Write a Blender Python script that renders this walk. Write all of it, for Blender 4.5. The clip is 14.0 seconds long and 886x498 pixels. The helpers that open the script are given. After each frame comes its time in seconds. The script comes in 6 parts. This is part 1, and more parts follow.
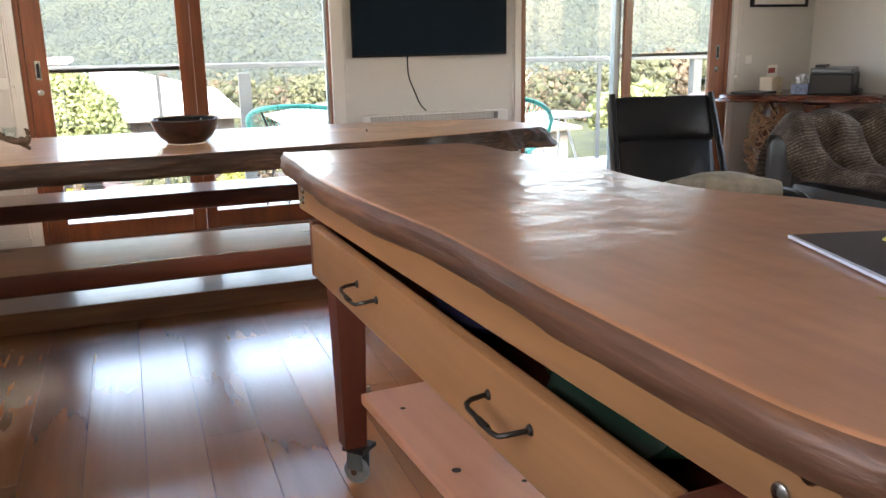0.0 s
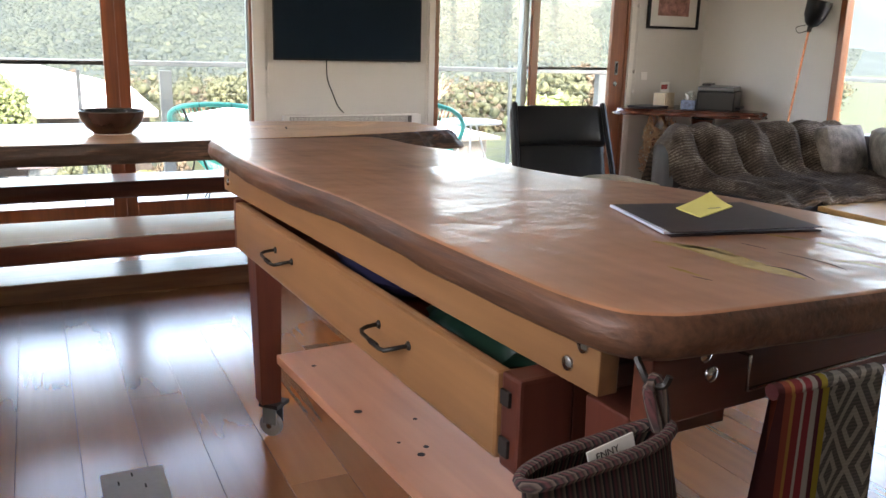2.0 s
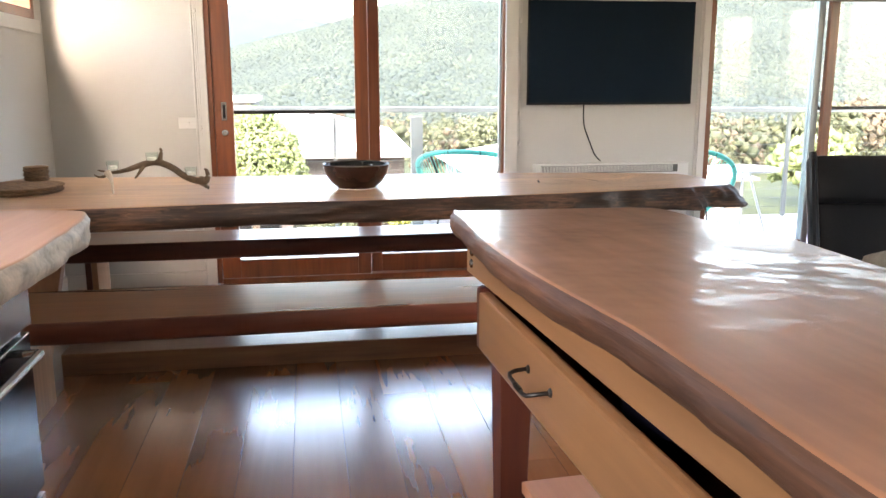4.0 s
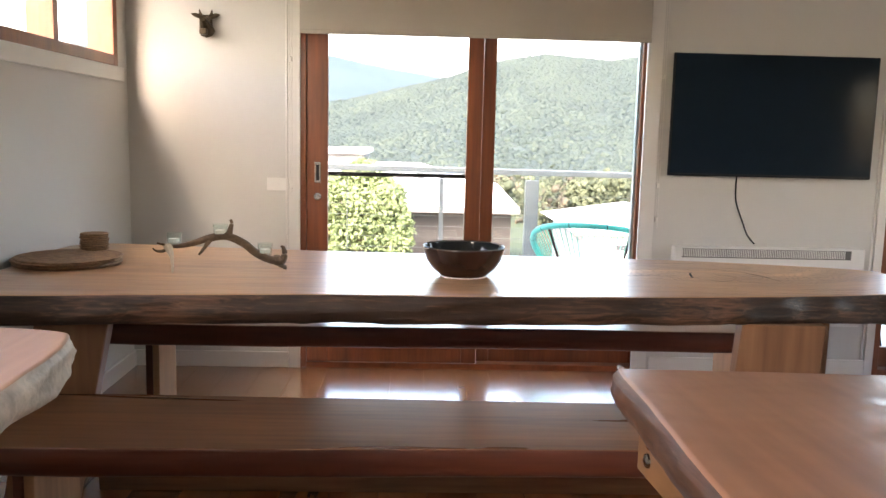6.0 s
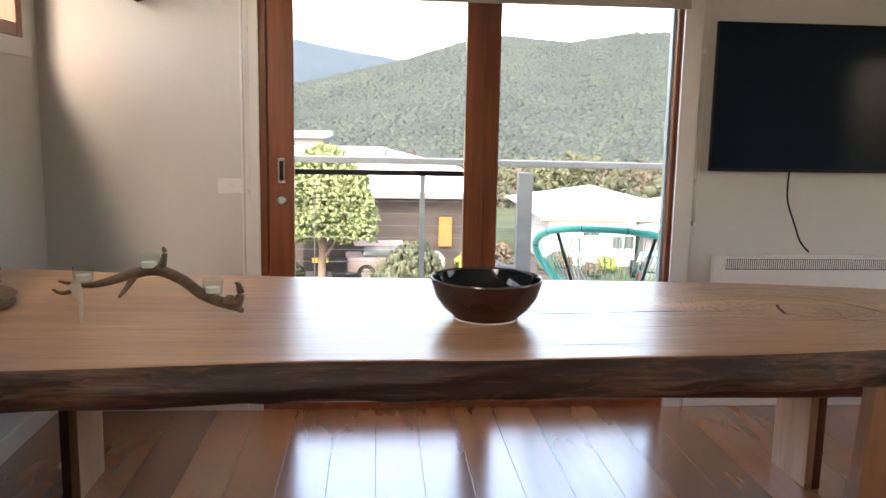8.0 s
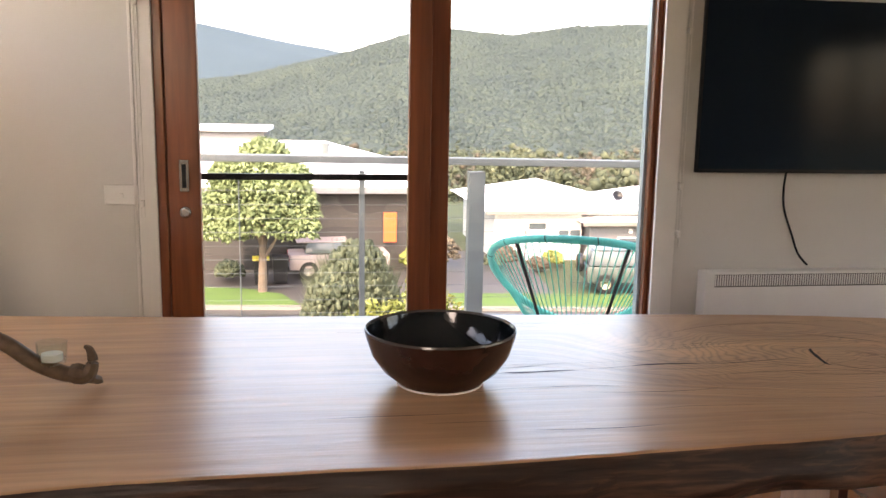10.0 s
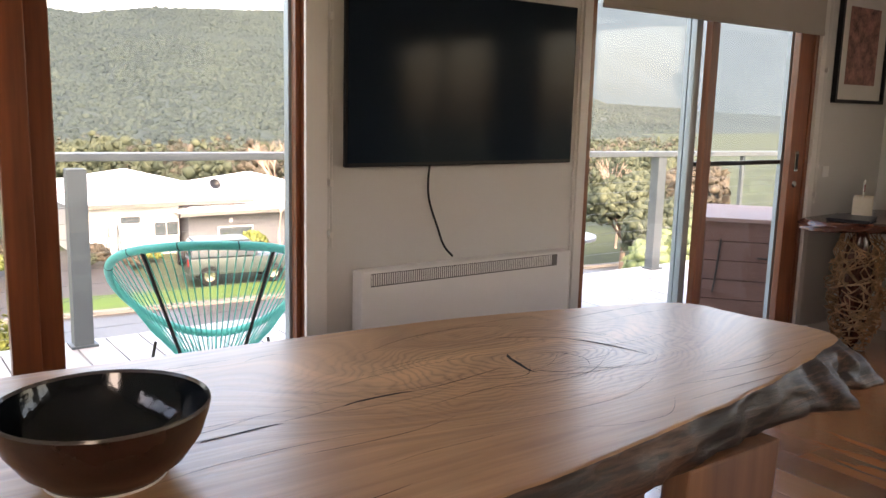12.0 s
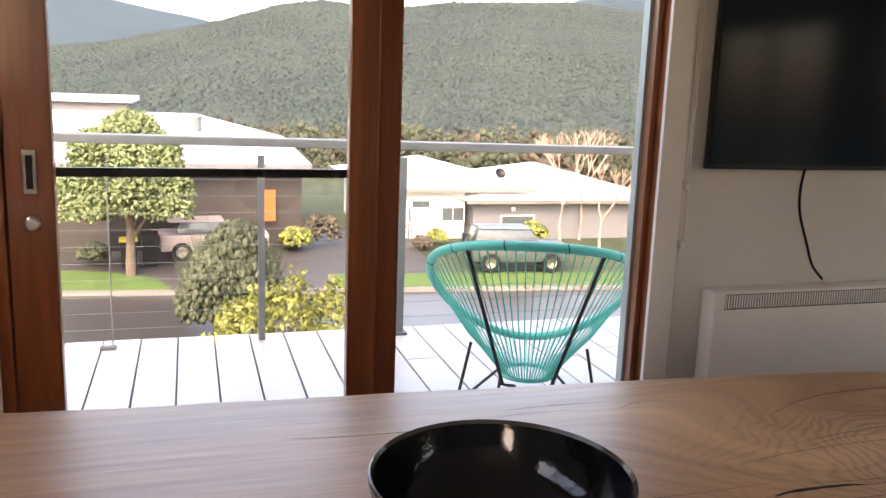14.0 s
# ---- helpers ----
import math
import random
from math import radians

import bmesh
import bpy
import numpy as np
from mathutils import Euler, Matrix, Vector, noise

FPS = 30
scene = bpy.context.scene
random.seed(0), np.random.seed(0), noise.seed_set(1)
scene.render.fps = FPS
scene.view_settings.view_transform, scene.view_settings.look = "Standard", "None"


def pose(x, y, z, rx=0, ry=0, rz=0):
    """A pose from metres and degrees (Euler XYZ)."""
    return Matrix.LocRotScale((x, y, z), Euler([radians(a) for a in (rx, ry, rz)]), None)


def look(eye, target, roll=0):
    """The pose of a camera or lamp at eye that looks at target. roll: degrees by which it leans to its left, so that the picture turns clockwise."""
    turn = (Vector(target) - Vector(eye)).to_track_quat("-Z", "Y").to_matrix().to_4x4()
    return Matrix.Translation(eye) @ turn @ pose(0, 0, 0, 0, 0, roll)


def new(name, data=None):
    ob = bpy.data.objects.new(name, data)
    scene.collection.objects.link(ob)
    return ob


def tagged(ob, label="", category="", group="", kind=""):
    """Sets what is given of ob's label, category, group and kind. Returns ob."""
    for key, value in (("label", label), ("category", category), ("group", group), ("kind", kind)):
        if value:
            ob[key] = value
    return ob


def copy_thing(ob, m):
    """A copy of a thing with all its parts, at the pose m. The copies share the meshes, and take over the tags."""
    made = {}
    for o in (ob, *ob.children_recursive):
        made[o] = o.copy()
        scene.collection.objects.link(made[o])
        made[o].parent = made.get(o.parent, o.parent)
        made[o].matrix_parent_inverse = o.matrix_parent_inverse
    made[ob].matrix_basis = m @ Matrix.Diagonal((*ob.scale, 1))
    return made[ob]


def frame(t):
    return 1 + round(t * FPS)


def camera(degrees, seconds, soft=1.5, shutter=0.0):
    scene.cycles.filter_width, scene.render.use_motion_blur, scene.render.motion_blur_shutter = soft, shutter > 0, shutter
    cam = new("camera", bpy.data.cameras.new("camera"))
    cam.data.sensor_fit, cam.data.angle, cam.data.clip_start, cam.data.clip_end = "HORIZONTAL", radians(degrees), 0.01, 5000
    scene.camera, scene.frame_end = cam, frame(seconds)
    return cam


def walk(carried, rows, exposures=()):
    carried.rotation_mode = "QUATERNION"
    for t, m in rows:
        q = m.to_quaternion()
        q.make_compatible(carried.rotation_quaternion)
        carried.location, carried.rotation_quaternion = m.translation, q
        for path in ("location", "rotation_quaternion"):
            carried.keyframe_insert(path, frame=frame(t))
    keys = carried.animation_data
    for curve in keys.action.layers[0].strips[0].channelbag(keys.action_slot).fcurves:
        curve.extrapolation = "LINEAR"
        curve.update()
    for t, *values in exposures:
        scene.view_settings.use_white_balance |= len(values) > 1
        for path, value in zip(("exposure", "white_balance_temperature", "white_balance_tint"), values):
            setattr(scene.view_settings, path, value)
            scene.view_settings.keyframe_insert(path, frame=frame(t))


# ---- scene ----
cam = camera(56.0, 14.0)
PATH = [
    (0, (1.498, -5.611, 1.258), (2.171, -3.794, 0.763), -1.0),
    (0.5, (1.474, -5.744, 1.247), (2.335, -4.014, 0.731), -0.8),
    (1, (1.451, -5.877, 1.249), (2.35, -4.16, 0.754), 0.5),
    (1.5, (1.421, -5.941, 1.259), (2.304, -4.208, 0.795), 0.9),
    (2, (1.402, -5.959, 1.258), (2.256, -4.214, 0.782), 1.4),
    (2.5, (1.417, -5.904, 1.253), (2.218, -4.142, 0.751), 1.9),
    (3, (1.43, -5.752, 1.268), (2.119, -3.939, 0.779), 1.7),
    (3.5, (1.441, -5.589, 1.26), (1.948, -3.712, 0.79), 0.7),
    (4, (1.524, -5.385, 1.277), (1.836, -3.449, 0.883), -0.1),
    (4.2, (1.564, -5.311, 1.306), (1.84, -3.358, 0.974), 0.5),
    (6.5, (1.55, -4.37, 1.322), (1.604, -2.389, 1.052), 1.1),
    (7, (1.453, -4.15, 1.337), (1.552, -2.171, 1.064), 0.2),
    (7.5, (1.412, -3.98, 1.323), (1.558, -2.007, 1.029), 0.2),
    (8, (1.433, -3.732, 1.338), (1.595, -1.762, 1.029), 1.1),
    (10.5, (1.502, -2.934, 1.339), (1.911, -1.004, 1.012), 0.7),
    (11, (1.485, -2.76, 1.344), (2.16, -0.904, 1.026), 0.5),
    (11.5, (1.467, -2.728, 1.354), (2.461, -1.024, 1.03), 1.0),
    (12, (1.45, -2.714, 1.35), (2.61, -1.12, 1.016), 1.5),
    (12.5, (1.479, -2.61, 1.337), (2.549, -0.96, 0.974), 2.1),
    (13, (1.54, -2.462, 1.35), (2.293, -0.649, 0.967), 2.8),
    (13.5, (1.513, -2.376, 1.34), (1.951, -0.465, 0.949), 2.7),
    (14, (1.402, -2.296, 1.336), (1.981, -0.418, 0.963), 2.1),
]
EXPOSURES = [(0, 4.05, 7950, 20), (3.3, 4.1, 7950, 20), (4.1, 4.35, 7800, 20), (6.5, 3.9, 7800, 21), (8, 3.5, 8000, 23), (10.5, 3.3, 8600, 26), (12.5, 3.25, 8700, 27), (14, 3.0, 8600, 27)]
walk(cam, [(t, look(eye, target, roll)) for t, eye, target, roll in PATH], EXPOSURES)

# ---- light ----
world = bpy.data.worlds.new("sky")
scene.world = world
world.use_nodes = True
_n = world.node_tree.nodes
_sky = _n.new("ShaderNodeTexSky")
_sky.sky_type = "NISHITA"
_sky.sun_disc = False
_sky.sun_elevation = radians(42)
_sky.sun_rotation = radians(200)
_sky.dust_density = 3.0
_sky.ozone_density = 1.0
_n["Background"].inputs["Strength"].default_value = 0.15
world.node_tree.links.new(_sky.outputs["Color"], _n["Background"].inputs["Color"])
sun_data = bpy.data.lights.new("sun", "SUN")
sun_data.energy = 0.4
sun_data.angle = radians(18)
sun_data.color = (1.0, 0.98, 0.95)
sun = new("sun", sun_data)
sun.matrix_world = look((-3.4, -9.4, 10.0), (0, 0, 0))


def fill_lamp(name, eye, target, w, h, watts, colour=(0.93, 0.97, 1.0)):
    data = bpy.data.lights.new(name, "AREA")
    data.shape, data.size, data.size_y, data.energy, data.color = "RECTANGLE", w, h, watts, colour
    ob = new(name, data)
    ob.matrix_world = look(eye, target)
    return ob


# Added fill lamp at an assumed, unseen opening in the west wall.
fill_lamp("kitchen_fill_light", (0.06, -5.3, 1.8), (3, -5.3, 1.0), 1.9, 1.0, 1.3)

# ---- materials ----


def mat(name, rough=0.6, metal=0.0):
    m = bpy.data.materials.new(name)
    m.use_nodes = True
    b = m.node_tree.nodes["Principled BSDF"]
    b.inputs["Roughness"].default_value = rough
    b.inputs["Metallic"].default_value = metal
    return m, m.node_tree.nodes, m.node_tree.links, b


def node(nodes, kind, **values):
    n = nodes.new(kind)
    for key, v in values.items():
        n.inputs[key.replace("_", " ")].default_value = v
    return n


def maths(nodes, links, op, a, b=0.0):
    n = nodes.new("ShaderNodeMath")
    n.operation = op
    for k, v in enumerate((a, b)):
        if isinstance(v, (int, float)):
            n.inputs[k].default_value = v
        else:
            links.new(v, n.inputs[k])
    return n.outputs[0]


def ramp(nodes, links, fac, stops):
    r = nodes.new("ShaderNodeValToRGB")
    while len(r.color_ramp.elements) < len(stops):
        r.color_ramp.elements.new(0.5)
    for e, (p, c) in zip(r.color_ramp.elements, stops):
        e.position, e.color = p, (*c, 1)
    links.new(fac, r.inputs["Fac"])
    return r.outputs["Color"]


def bump(nodes, links, b, height, strength=0.2, distance=0.01):
    n = node(nodes, "ShaderNodeBump", Strength=strength, Distance=distance)
    links.new(height, n.inputs["Height"])
    links.new(n.outputs[0], b.inputs["Normal"])


def plain(name, colour, rough=0.6, metal=0.0, vary=0.12, scale=6.0, relief=0.05, rscale=60.0):
    """A surface of one colour with cloudy variation and fine relief."""
    m, nodes, links, b = mat(name, rough, metal)
    co = nodes.new("ShaderNodeTexCoord").outputs["Object"]
    big = node(nodes, "ShaderNodeTexNoise", Scale=scale, Detail=4.0)
    small = node(nodes, "ShaderNodeTexNoise", Scale=rscale, Detail=3.0)
    links.new(co, big.inputs["Vector"])
    links.new(co, small.inputs["Vector"])
    f = maths(nodes, links, "ADD", maths(nodes, links, "MULTIPLY", big.outputs["Fac"], 0.7), maths(nodes, links, "MULTIPLY", small.outputs["Fac"], 0.3))
    lo, hi = [c * (1 - vary) for c in colour], [min(1, c * (1 + vary)) for c in colour]
    links.new(ramp(nodes, links, f, [(0.3, lo), (0.7, hi)]), b.inputs["Base Color"])
    rr = maths(nodes, links, "ADD", maths(nodes, links, "MULTIPLY", big.outputs["Fac"], 0.16 * min(1, rough * 2)), rough - 0.08 * min(1, rough * 2))
    links.new(rr, b.inputs["Roughness"])
    if relief:
        bump(nodes, links, b, small.outputs["Fac"], relief, 0.004)
    return m


def wood(name, dark, light, along="y", rough=0.35, grain=1.0, knot=None, per_object=0.0, relief=0.12, coat=0.0, blotch=0.35, patchy=0.0, fine_grain=0.35, wave=0.0, middle=0.5, coat_rough=0.12):
    """Timber with its grain along one axis; knot: a place that the grain flows round; per_object: how much pieces differ."""
    m, nodes, links, b = mat(name, rough)
    co = nodes.new("ShaderNodeTexCoord").outputs["Object"]
    info = nodes.new("ShaderNodeObjectInfo").outputs["Random"]
    if per_object:
        add = nodes.new("ShaderNodeVectorMath")
        add.operation = "MULTIPLY_ADD"
        comb = nodes.new("ShaderNodeCombineXYZ")
        for k in range(3):
            links.new(info, comb.inputs[k])
        links.new(comb.outputs[0], add.inputs[0])
        add.inputs[1].default_value = (31.0, 17.0, 9.0)
        links.new(co, add.inputs[2])
        co = add.outputs[0]
    rings = None
    if knot:
        sep = nodes.new("ShaderNodeSeparateXYZ")
        links.new(co, sep.inputs[0])
        warp = node(nodes, "ShaderNodeTexNoise", Scale=5.0, Detail=3.0)
        links.new(co, warp.inputs["Vector"])
        dx = maths(nodes, links, "MULTIPLY", maths(nodes, links, "SUBTRACT", sep.outputs[0], knot[0]), 0.5)
        dy = maths(nodes, links, "SUBTRACT", sep.outputs[1], knot[1])
        r = maths(nodes, links, "POWER", maths(nodes, links, "ADD", maths(nodes, links, "MULTIPLY", dx, dx), maths(nodes, links, "MULTIPLY", dy, dy)), 0.5)
        wr = maths(nodes, links, "ADD", r, maths(nodes, links, "MULTIPLY", warp.outputs["Fac"], 0.17))
        near = nodes.new("ShaderNodeMapRange")
        near.interpolation_type = "SMOOTHSTEP"
        near.inputs["From Min"].default_value, near.inputs["From Max"].default_value = 0.40, 0.10
        links.new(r, near.inputs["Value"])
        sharp = maths(nodes, links, "POWER", maths(nodes, links, "ABSOLUTE", maths(nodes, links, "SINE", maths(nodes, links, "MULTIPLY", wr, 210.0))), 0.5)
        rings = maths(nodes, links, "MULTIPLY", maths(nodes, links, "SUBTRACT", sharp, 0.8), maths(nodes, links, "MULTIPLY", near.outputs[0], 0.24))
        comb = nodes.new("ShaderNodeCombineXYZ")
        links.new(sep.outputs[0], comb.inputs[0])
        links.new(maths(nodes, links, "ADD", dy, maths(nodes, links, "MULTIPLY", maths(nodes, links, "MULTIPLY", wr, near.outputs[0]), 1.0)), comb.inputs[1])
        links.new(sep.outputs[2], comb.inputs[2])
        co = comb.outputs[0]
    stretch = {"x": (0.6, 9, 9), "y": (9, 0.6, 9), "z": (9, 9, 0.6)}[along]
    mp = nodes.new("ShaderNodeMapping")
    mp.inputs["Scale"].default_value = [v * grain for v in stretch]
    links.new(co, mp.inputs["Vector"])
    fine = nodes.new("ShaderNodeMapping")
    fine.inputs["Scale"].default_value = [v * grain * 7 for v in stretch]
    links.new(co, fine.inputs["Vector"])
    n1 = node(nodes, "ShaderNodeTexNoise", Scale=1.0, Detail=5.0, Distortion=0.8)
    n2 = node(nodes, "ShaderNodeTexNoise", Scale=1.0, Detail=4.0, Distortion=0.2)
    n3 = node(nodes, "ShaderNodeTexNoise", Scale=2.2, Detail=2.0)
    links.new(mp.outputs[0], n1.inputs["Vector"])
    links.new(fine.outputs[0], n2.inputs["Vector"])
    links.new(co, n3.inputs["Vector"])
    f = maths(nodes, links, "ADD", maths(nodes, links, "MULTIPLY", n1.outputs["Fac"], 0.65 - blotch * 0.3), maths(nodes, links, "ADD", maths(nodes, links, "MULTIPLY", n2.outputs["Fac"], fine_grain), (0.35 - fine_grain) * 0.5))
    f = maths(nodes, links, "ADD", f, maths(nodes, links, "MULTIPLY", n3.outputs["Fac"], blotch * 0.3))
    if per_object:
        f = maths(nodes, links, "ADD", f, maths(nodes, links, "MULTIPLY", maths(nodes, links, "SUBTRACT", info, 0.5), per_object))
    if rings is not None:
        f = maths(nodes, links, "ADD", f, rings)
    mid = [a + (c - a) * middle for a, c in zip(dark, light)]
    links.new(ramp(nodes, links, f, [(0.3, dark), (0.5, mid), (0.7, light)]), b.inputs["Base Color"])
    links.new(maths(nodes, links, "ADD", maths(nodes, links, "MULTIPLY", n1.outputs["Fac"], 0.14), rough - 0.07), b.inputs["Roughness"])
    if coat:
        b.inputs["Coat Weight"].default_value = coat
        b.inputs["Coat Roughness"].default_value = coat_rough
        if patchy:
            links.new(maths(nodes, links, "ADD", maths(nodes, links, "MULTIPLY", n3.outputs["Fac"], patchy), 0.12 - patchy * 0.3), b.inputs["Coat Roughness"])
    bump(nodes, links, b, n2.outputs["Fac"], relief, 0.002)
    if wave:
        soft = node(nodes, "ShaderNodeTexNoise", Scale=9.0, Detail=2.0)
        links.new(mp.outputs[0] if wave < 0 else co, soft.inputs["Vector"])
        ripple = node(nodes, "ShaderNodeBump", Strength=abs(wave), Distance=0.01)
        links.new(soft.outputs["Fac"], ripple.inputs["Height"])
        links.new(ripple.outputs[0], b.inputs["Coat Normal"])
    return m


def glass(name, tint=(1, 1, 1), rough=0.0):
    m = bpy.data.materials.new(name)
    m.use_nodes = True
    nodes, links = m.node_tree.nodes, m.node_tree.links
    nodes.clear()
    out = nodes.new("ShaderNodeOutputMaterial")
    tr = nodes.new("ShaderNodeBsdfTransparent")
    tr.inputs["Color"].default_value = (*tint, 1)
    gl = nodes.new("ShaderNodeBsdfGlossy")
    gl.inputs["Roughness"].default_value = rough
    fr = nodes.new("ShaderNodeLayerWeight")
    mix = nodes.new("ShaderNodeMixShader")
    gloss = maths(nodes, links, "ADD", maths(nodes, links, "MULTIPLY", maths(nodes, links, "POWER", fr.outputs["Facing"], 5.0), 0.85), 0.03)
    links.new(gloss, mix.inputs["Fac"])
    links.new(tr.outputs[0], mix.inputs[1])
    links.new(gl.outputs[0], mix.inputs[2])
    links.new(mix.outputs[0], out.inputs["Surface"])
    return m


def foliage(name, dark, light, scale=3.0):
    m, nodes, links, b = mat(name, 0.75)
    co = nodes.new("ShaderNodeTexCoord").outputs["Object"]
    isl = nodes.new("ShaderNodeNewGeometry").outputs["Random Per Island"]
    n = node(nodes, "ShaderNodeTexNoise", Scale=scale, Detail=3.0)
    links.new(co, n.inputs["Vector"])
    f = maths(nodes, links, "ADD", maths(nodes, links, "MULTIPLY", n.outputs["Fac"], 0.6), maths(nodes, links, "MULTIPLY", isl, 0.4))
    links.new(ramp(nodes, links, f, [(0.3, dark), (0.7, light)]), b.inputs["Base Color"])
    b.inputs["Specular IOR Level"].default_value = 0.2
    return m


WALL = plain("wall_paint", (0.58, 0.568, 0.535), 0.6, vary=0.03, scale=1.2, relief=0.04, rscale=160)
TRIM = plain("trim_paint", (0.68, 0.66, 0.62), 0.4, vary=0.02, relief=0.02)
CEIL = plain("ceiling_paint", (0.8, 0.79, 0.76), 0.8, vary=0.02)
FLOOR = wood("floor_timber", (0.235, 0.080, 0.029), (0.50, 0.200, 0.068), "y", 0.2, 0.5, per_object=0.24, relief=0.05, coat=1.0, blotch=0.6, fine_grain=0.14, wave=0.05)
FLOOR.node_tree.nodes["Principled BSDF"].inputs["Coat IOR"].default_value = 2.4
FLOOR.node_tree.nodes["Principled BSDF"].inputs["Coat Roughness"].default_value = 0.21
SLAB = wood("slab_timber", (0.29, 0.14, 0.068), (0.86, 0.50, 0.26), "x", 0.36, 0.9, knot=(2.72, -1.32), relief=0.6, coat=0.4, blotch=0.9, wave=0.25, fine_grain=0.26, coat_rough=0.24)
ISLTOP = wood("island_timber", (0.085, 0.025, 0.011), (0.56, 0.26, 0.135), "y", 0.34, 0.4, relief=0.12, coat=0.7, blotch=0.9, patchy=0.35, fine_grain=0.22, wave=0.7)
BARK = wood("bark_edge", (0.005, 0.003, 0.002), (0.24, 0.12, 0.07), "x", 0.5, 1.7, relief=1.0, blotch=1.0, middle=0.14)
ISLBARK = wood("live_edge", (0.012, 0.004, 0.002), (0.20, 0.085, 0.042), "y", 0.5, 1.5, relief=0.9, blotch=1.1, middle=0.4)
BENCH = wood("bench_timber", (0.13, 0.058, 0.030), (0.36, 0.18, 0.092), "x", 0.3, 0.8, relief=0.1, coat=0.2)
DARKWOOD = wood("red_gum", (0.045, 0.012, 0.007), (0.155, 0.042, 0.021), "x", 0.4, 0.7)
REDWOOD = wood("red_leg_timber", (0.055, 0.013, 0.008), (0.14, 0.034, 0.018), "z", 0.45, 0.8)
LEGWOOD = wood("pale_leg_timber", (0.24, 0.115, 0.06), (0.52, 0.29, 0.155), "z", 0.45, 0.7)
TABLELEG = wood("table_leg_timber", (0.14, 0.060, 0.030), (0.36, 0.18, 0.09), "z", 0.42, 0.6, blotch=1.0)
CRACK = plain("crack_shadow", (0.012, 0.008, 0.006), 0.8)
DRAWER = wood("drawer_timber", (0.13, 0.058, 0.024), (0.34, 0.170, 0.072), "y", 0.34, 0.5, blotch=1.1, fine_grain=0.25)
SHELF = wood("shelf_timber", (0.38, 0.165, 0.10), (0.74, 0.37, 0.22), "y", 0.42, 0.5, blotch=1.2, fine_grain=0.2, coat=0.3)
FRAMEWOOD = wood("door_timber", (0.11, 0.029, 0.012), (0.29, 0.087, 0.030), "z", 0.35, 1.0, coat=0.3)
PINE = wood("pine", (0.50, 0.27, 0.09), (0.70, 0.44, 0.19), "x", 0.35, 0.8)
ALU = plain("aluminium", (0.32, 0.365, 0.375), 0.4, 0.6, vary=0.05)
STEEL = plain("galvanised_steel", (0.115, 0.135, 0.14), 0.45, 0.25, vary=0.15, scale=9)
CHROME = plain("chrome", (0.42, 0.42, 0.41), 0.22, 1.0, vary=0.03, relief=0)
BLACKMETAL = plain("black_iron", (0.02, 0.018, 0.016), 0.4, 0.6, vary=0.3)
BLACK = plain("black_plastic", (0.010, 0.011, 0.013), 0.35, vary=0.1)
BLACK.node_tree.nodes["Principled BSDF"].inputs["Specular IOR Level"].default_value = 0.25
SCREEN = plain("tv_glass", (0.010, 0.018, 0.028), 0.1, vary=0.05, relief=0)
SCREEN.node_tree.nodes["Principled BSDF"].inputs["Specular IOR Level"].default_value = 0.1
LEATHER = plain("black_leather", (0.005, 0.006, 0.008), 0.36, vary=0.25, scale=8, relief=0.2, rscale=120)
LEATHER.node_tree.nodes["Principled BSDF"].inputs["Specular IOR Level"].default_value = 0.35
BROWNLEATHER = plain("dark_leather", (0.045, 0.04, 0.038), 0.35, vary=0.25, scale=6, relief=0.3, rscale=110)
WHITEPLASTIC = plain("white_plastic", (0.74, 0.73, 0.70), 0.4, vary=0.02)
GREYSLOT = plain("grille_shadow", (0.12, 0.115, 0.11), 0.6)
BLIND = plain("blind_fabric", (0.38, 0.345, 0.30), 0.85, vary=0.05, scale=3, relief=0.2, rscale=400)
GLAZE = plain("dark_glaze", (0.005, 0.008, 0.010), 0.10, vary=0.5, scale=12, relief=0.25, rscale=30)
CLAY = plain("brown_glaze", (0.032, 0.012, 0.008), 0.25, vary=0.35, scale=9, relief=0.15, rscale=40)
RIM = plain("bowl_rim", (0.07, 0.06, 0.052), 0.18, vary=0.2)
ANTLER = plain("antler_bone", (0.12, 0.078, 0.045), 0.55, vary=0.6, scale=14, relief=0.5, rscale=90)
ANTLERTIP = plain("antler_tip", (0.55, 0.48, 0.38), 0.45, vary=0.25)
GLASS = glass("window_glass", (0.97, 0.99, 0.98))
CUPGLASS = glass("cup_glass", (0.94, 0.98, 0.97), 0.02)
WAX = plain("candle_wax", (0.75, 0.74, 0.68), 0.4)
WOVEN = plain("woven_cane", (0.26, 0.155, 0.085), 0.8, vary=0.45, scale=40, relief=0.8, rscale=150)
BRONZE = plain("bronze", (0.10, 0.075, 0.05), 0.35, 0.7, vary=0.4, scale=30)
PAPER = plain("paper", (0.72, 0.71, 0.66), 0.8, vary=0.03)
YELLOW = plain("yellow_note", (0.72, 0.68, 0.20), 0.8, vary=0.05)
FOLDER = plain("folder_board", (0.022, 0.016, 0.020), 0.5, vary=0.15)
FOLDER.node_tree.nodes["Principled BSDF"].inputs["Specular IOR Level"].default_value = 0.3
TURQ = plain("turquoise_cord", (0.03, 0.50, 0.40), 0.4, vary=0.12)
DECKM = plain("deck_board", (0.50, 0.475, 0.44), 0.4, vary=0.12, scale=5)
PLANTER = wood("weathered_red_timber", (0.075, 0.034, 0.026), (0.19, 0.095, 0.07), "x", 0.7, 0.6, relief=0.5)
COPPER = plain("copper", (0.75, 0.33, 0.2), 0.22, 1.0, vary=0.08, relief=0)
TOWELR = plain("red_towel", (0.25, 0.035, 0.03), 0.9, vary=0.3, scale=20, relief=0.4, rscale=200)
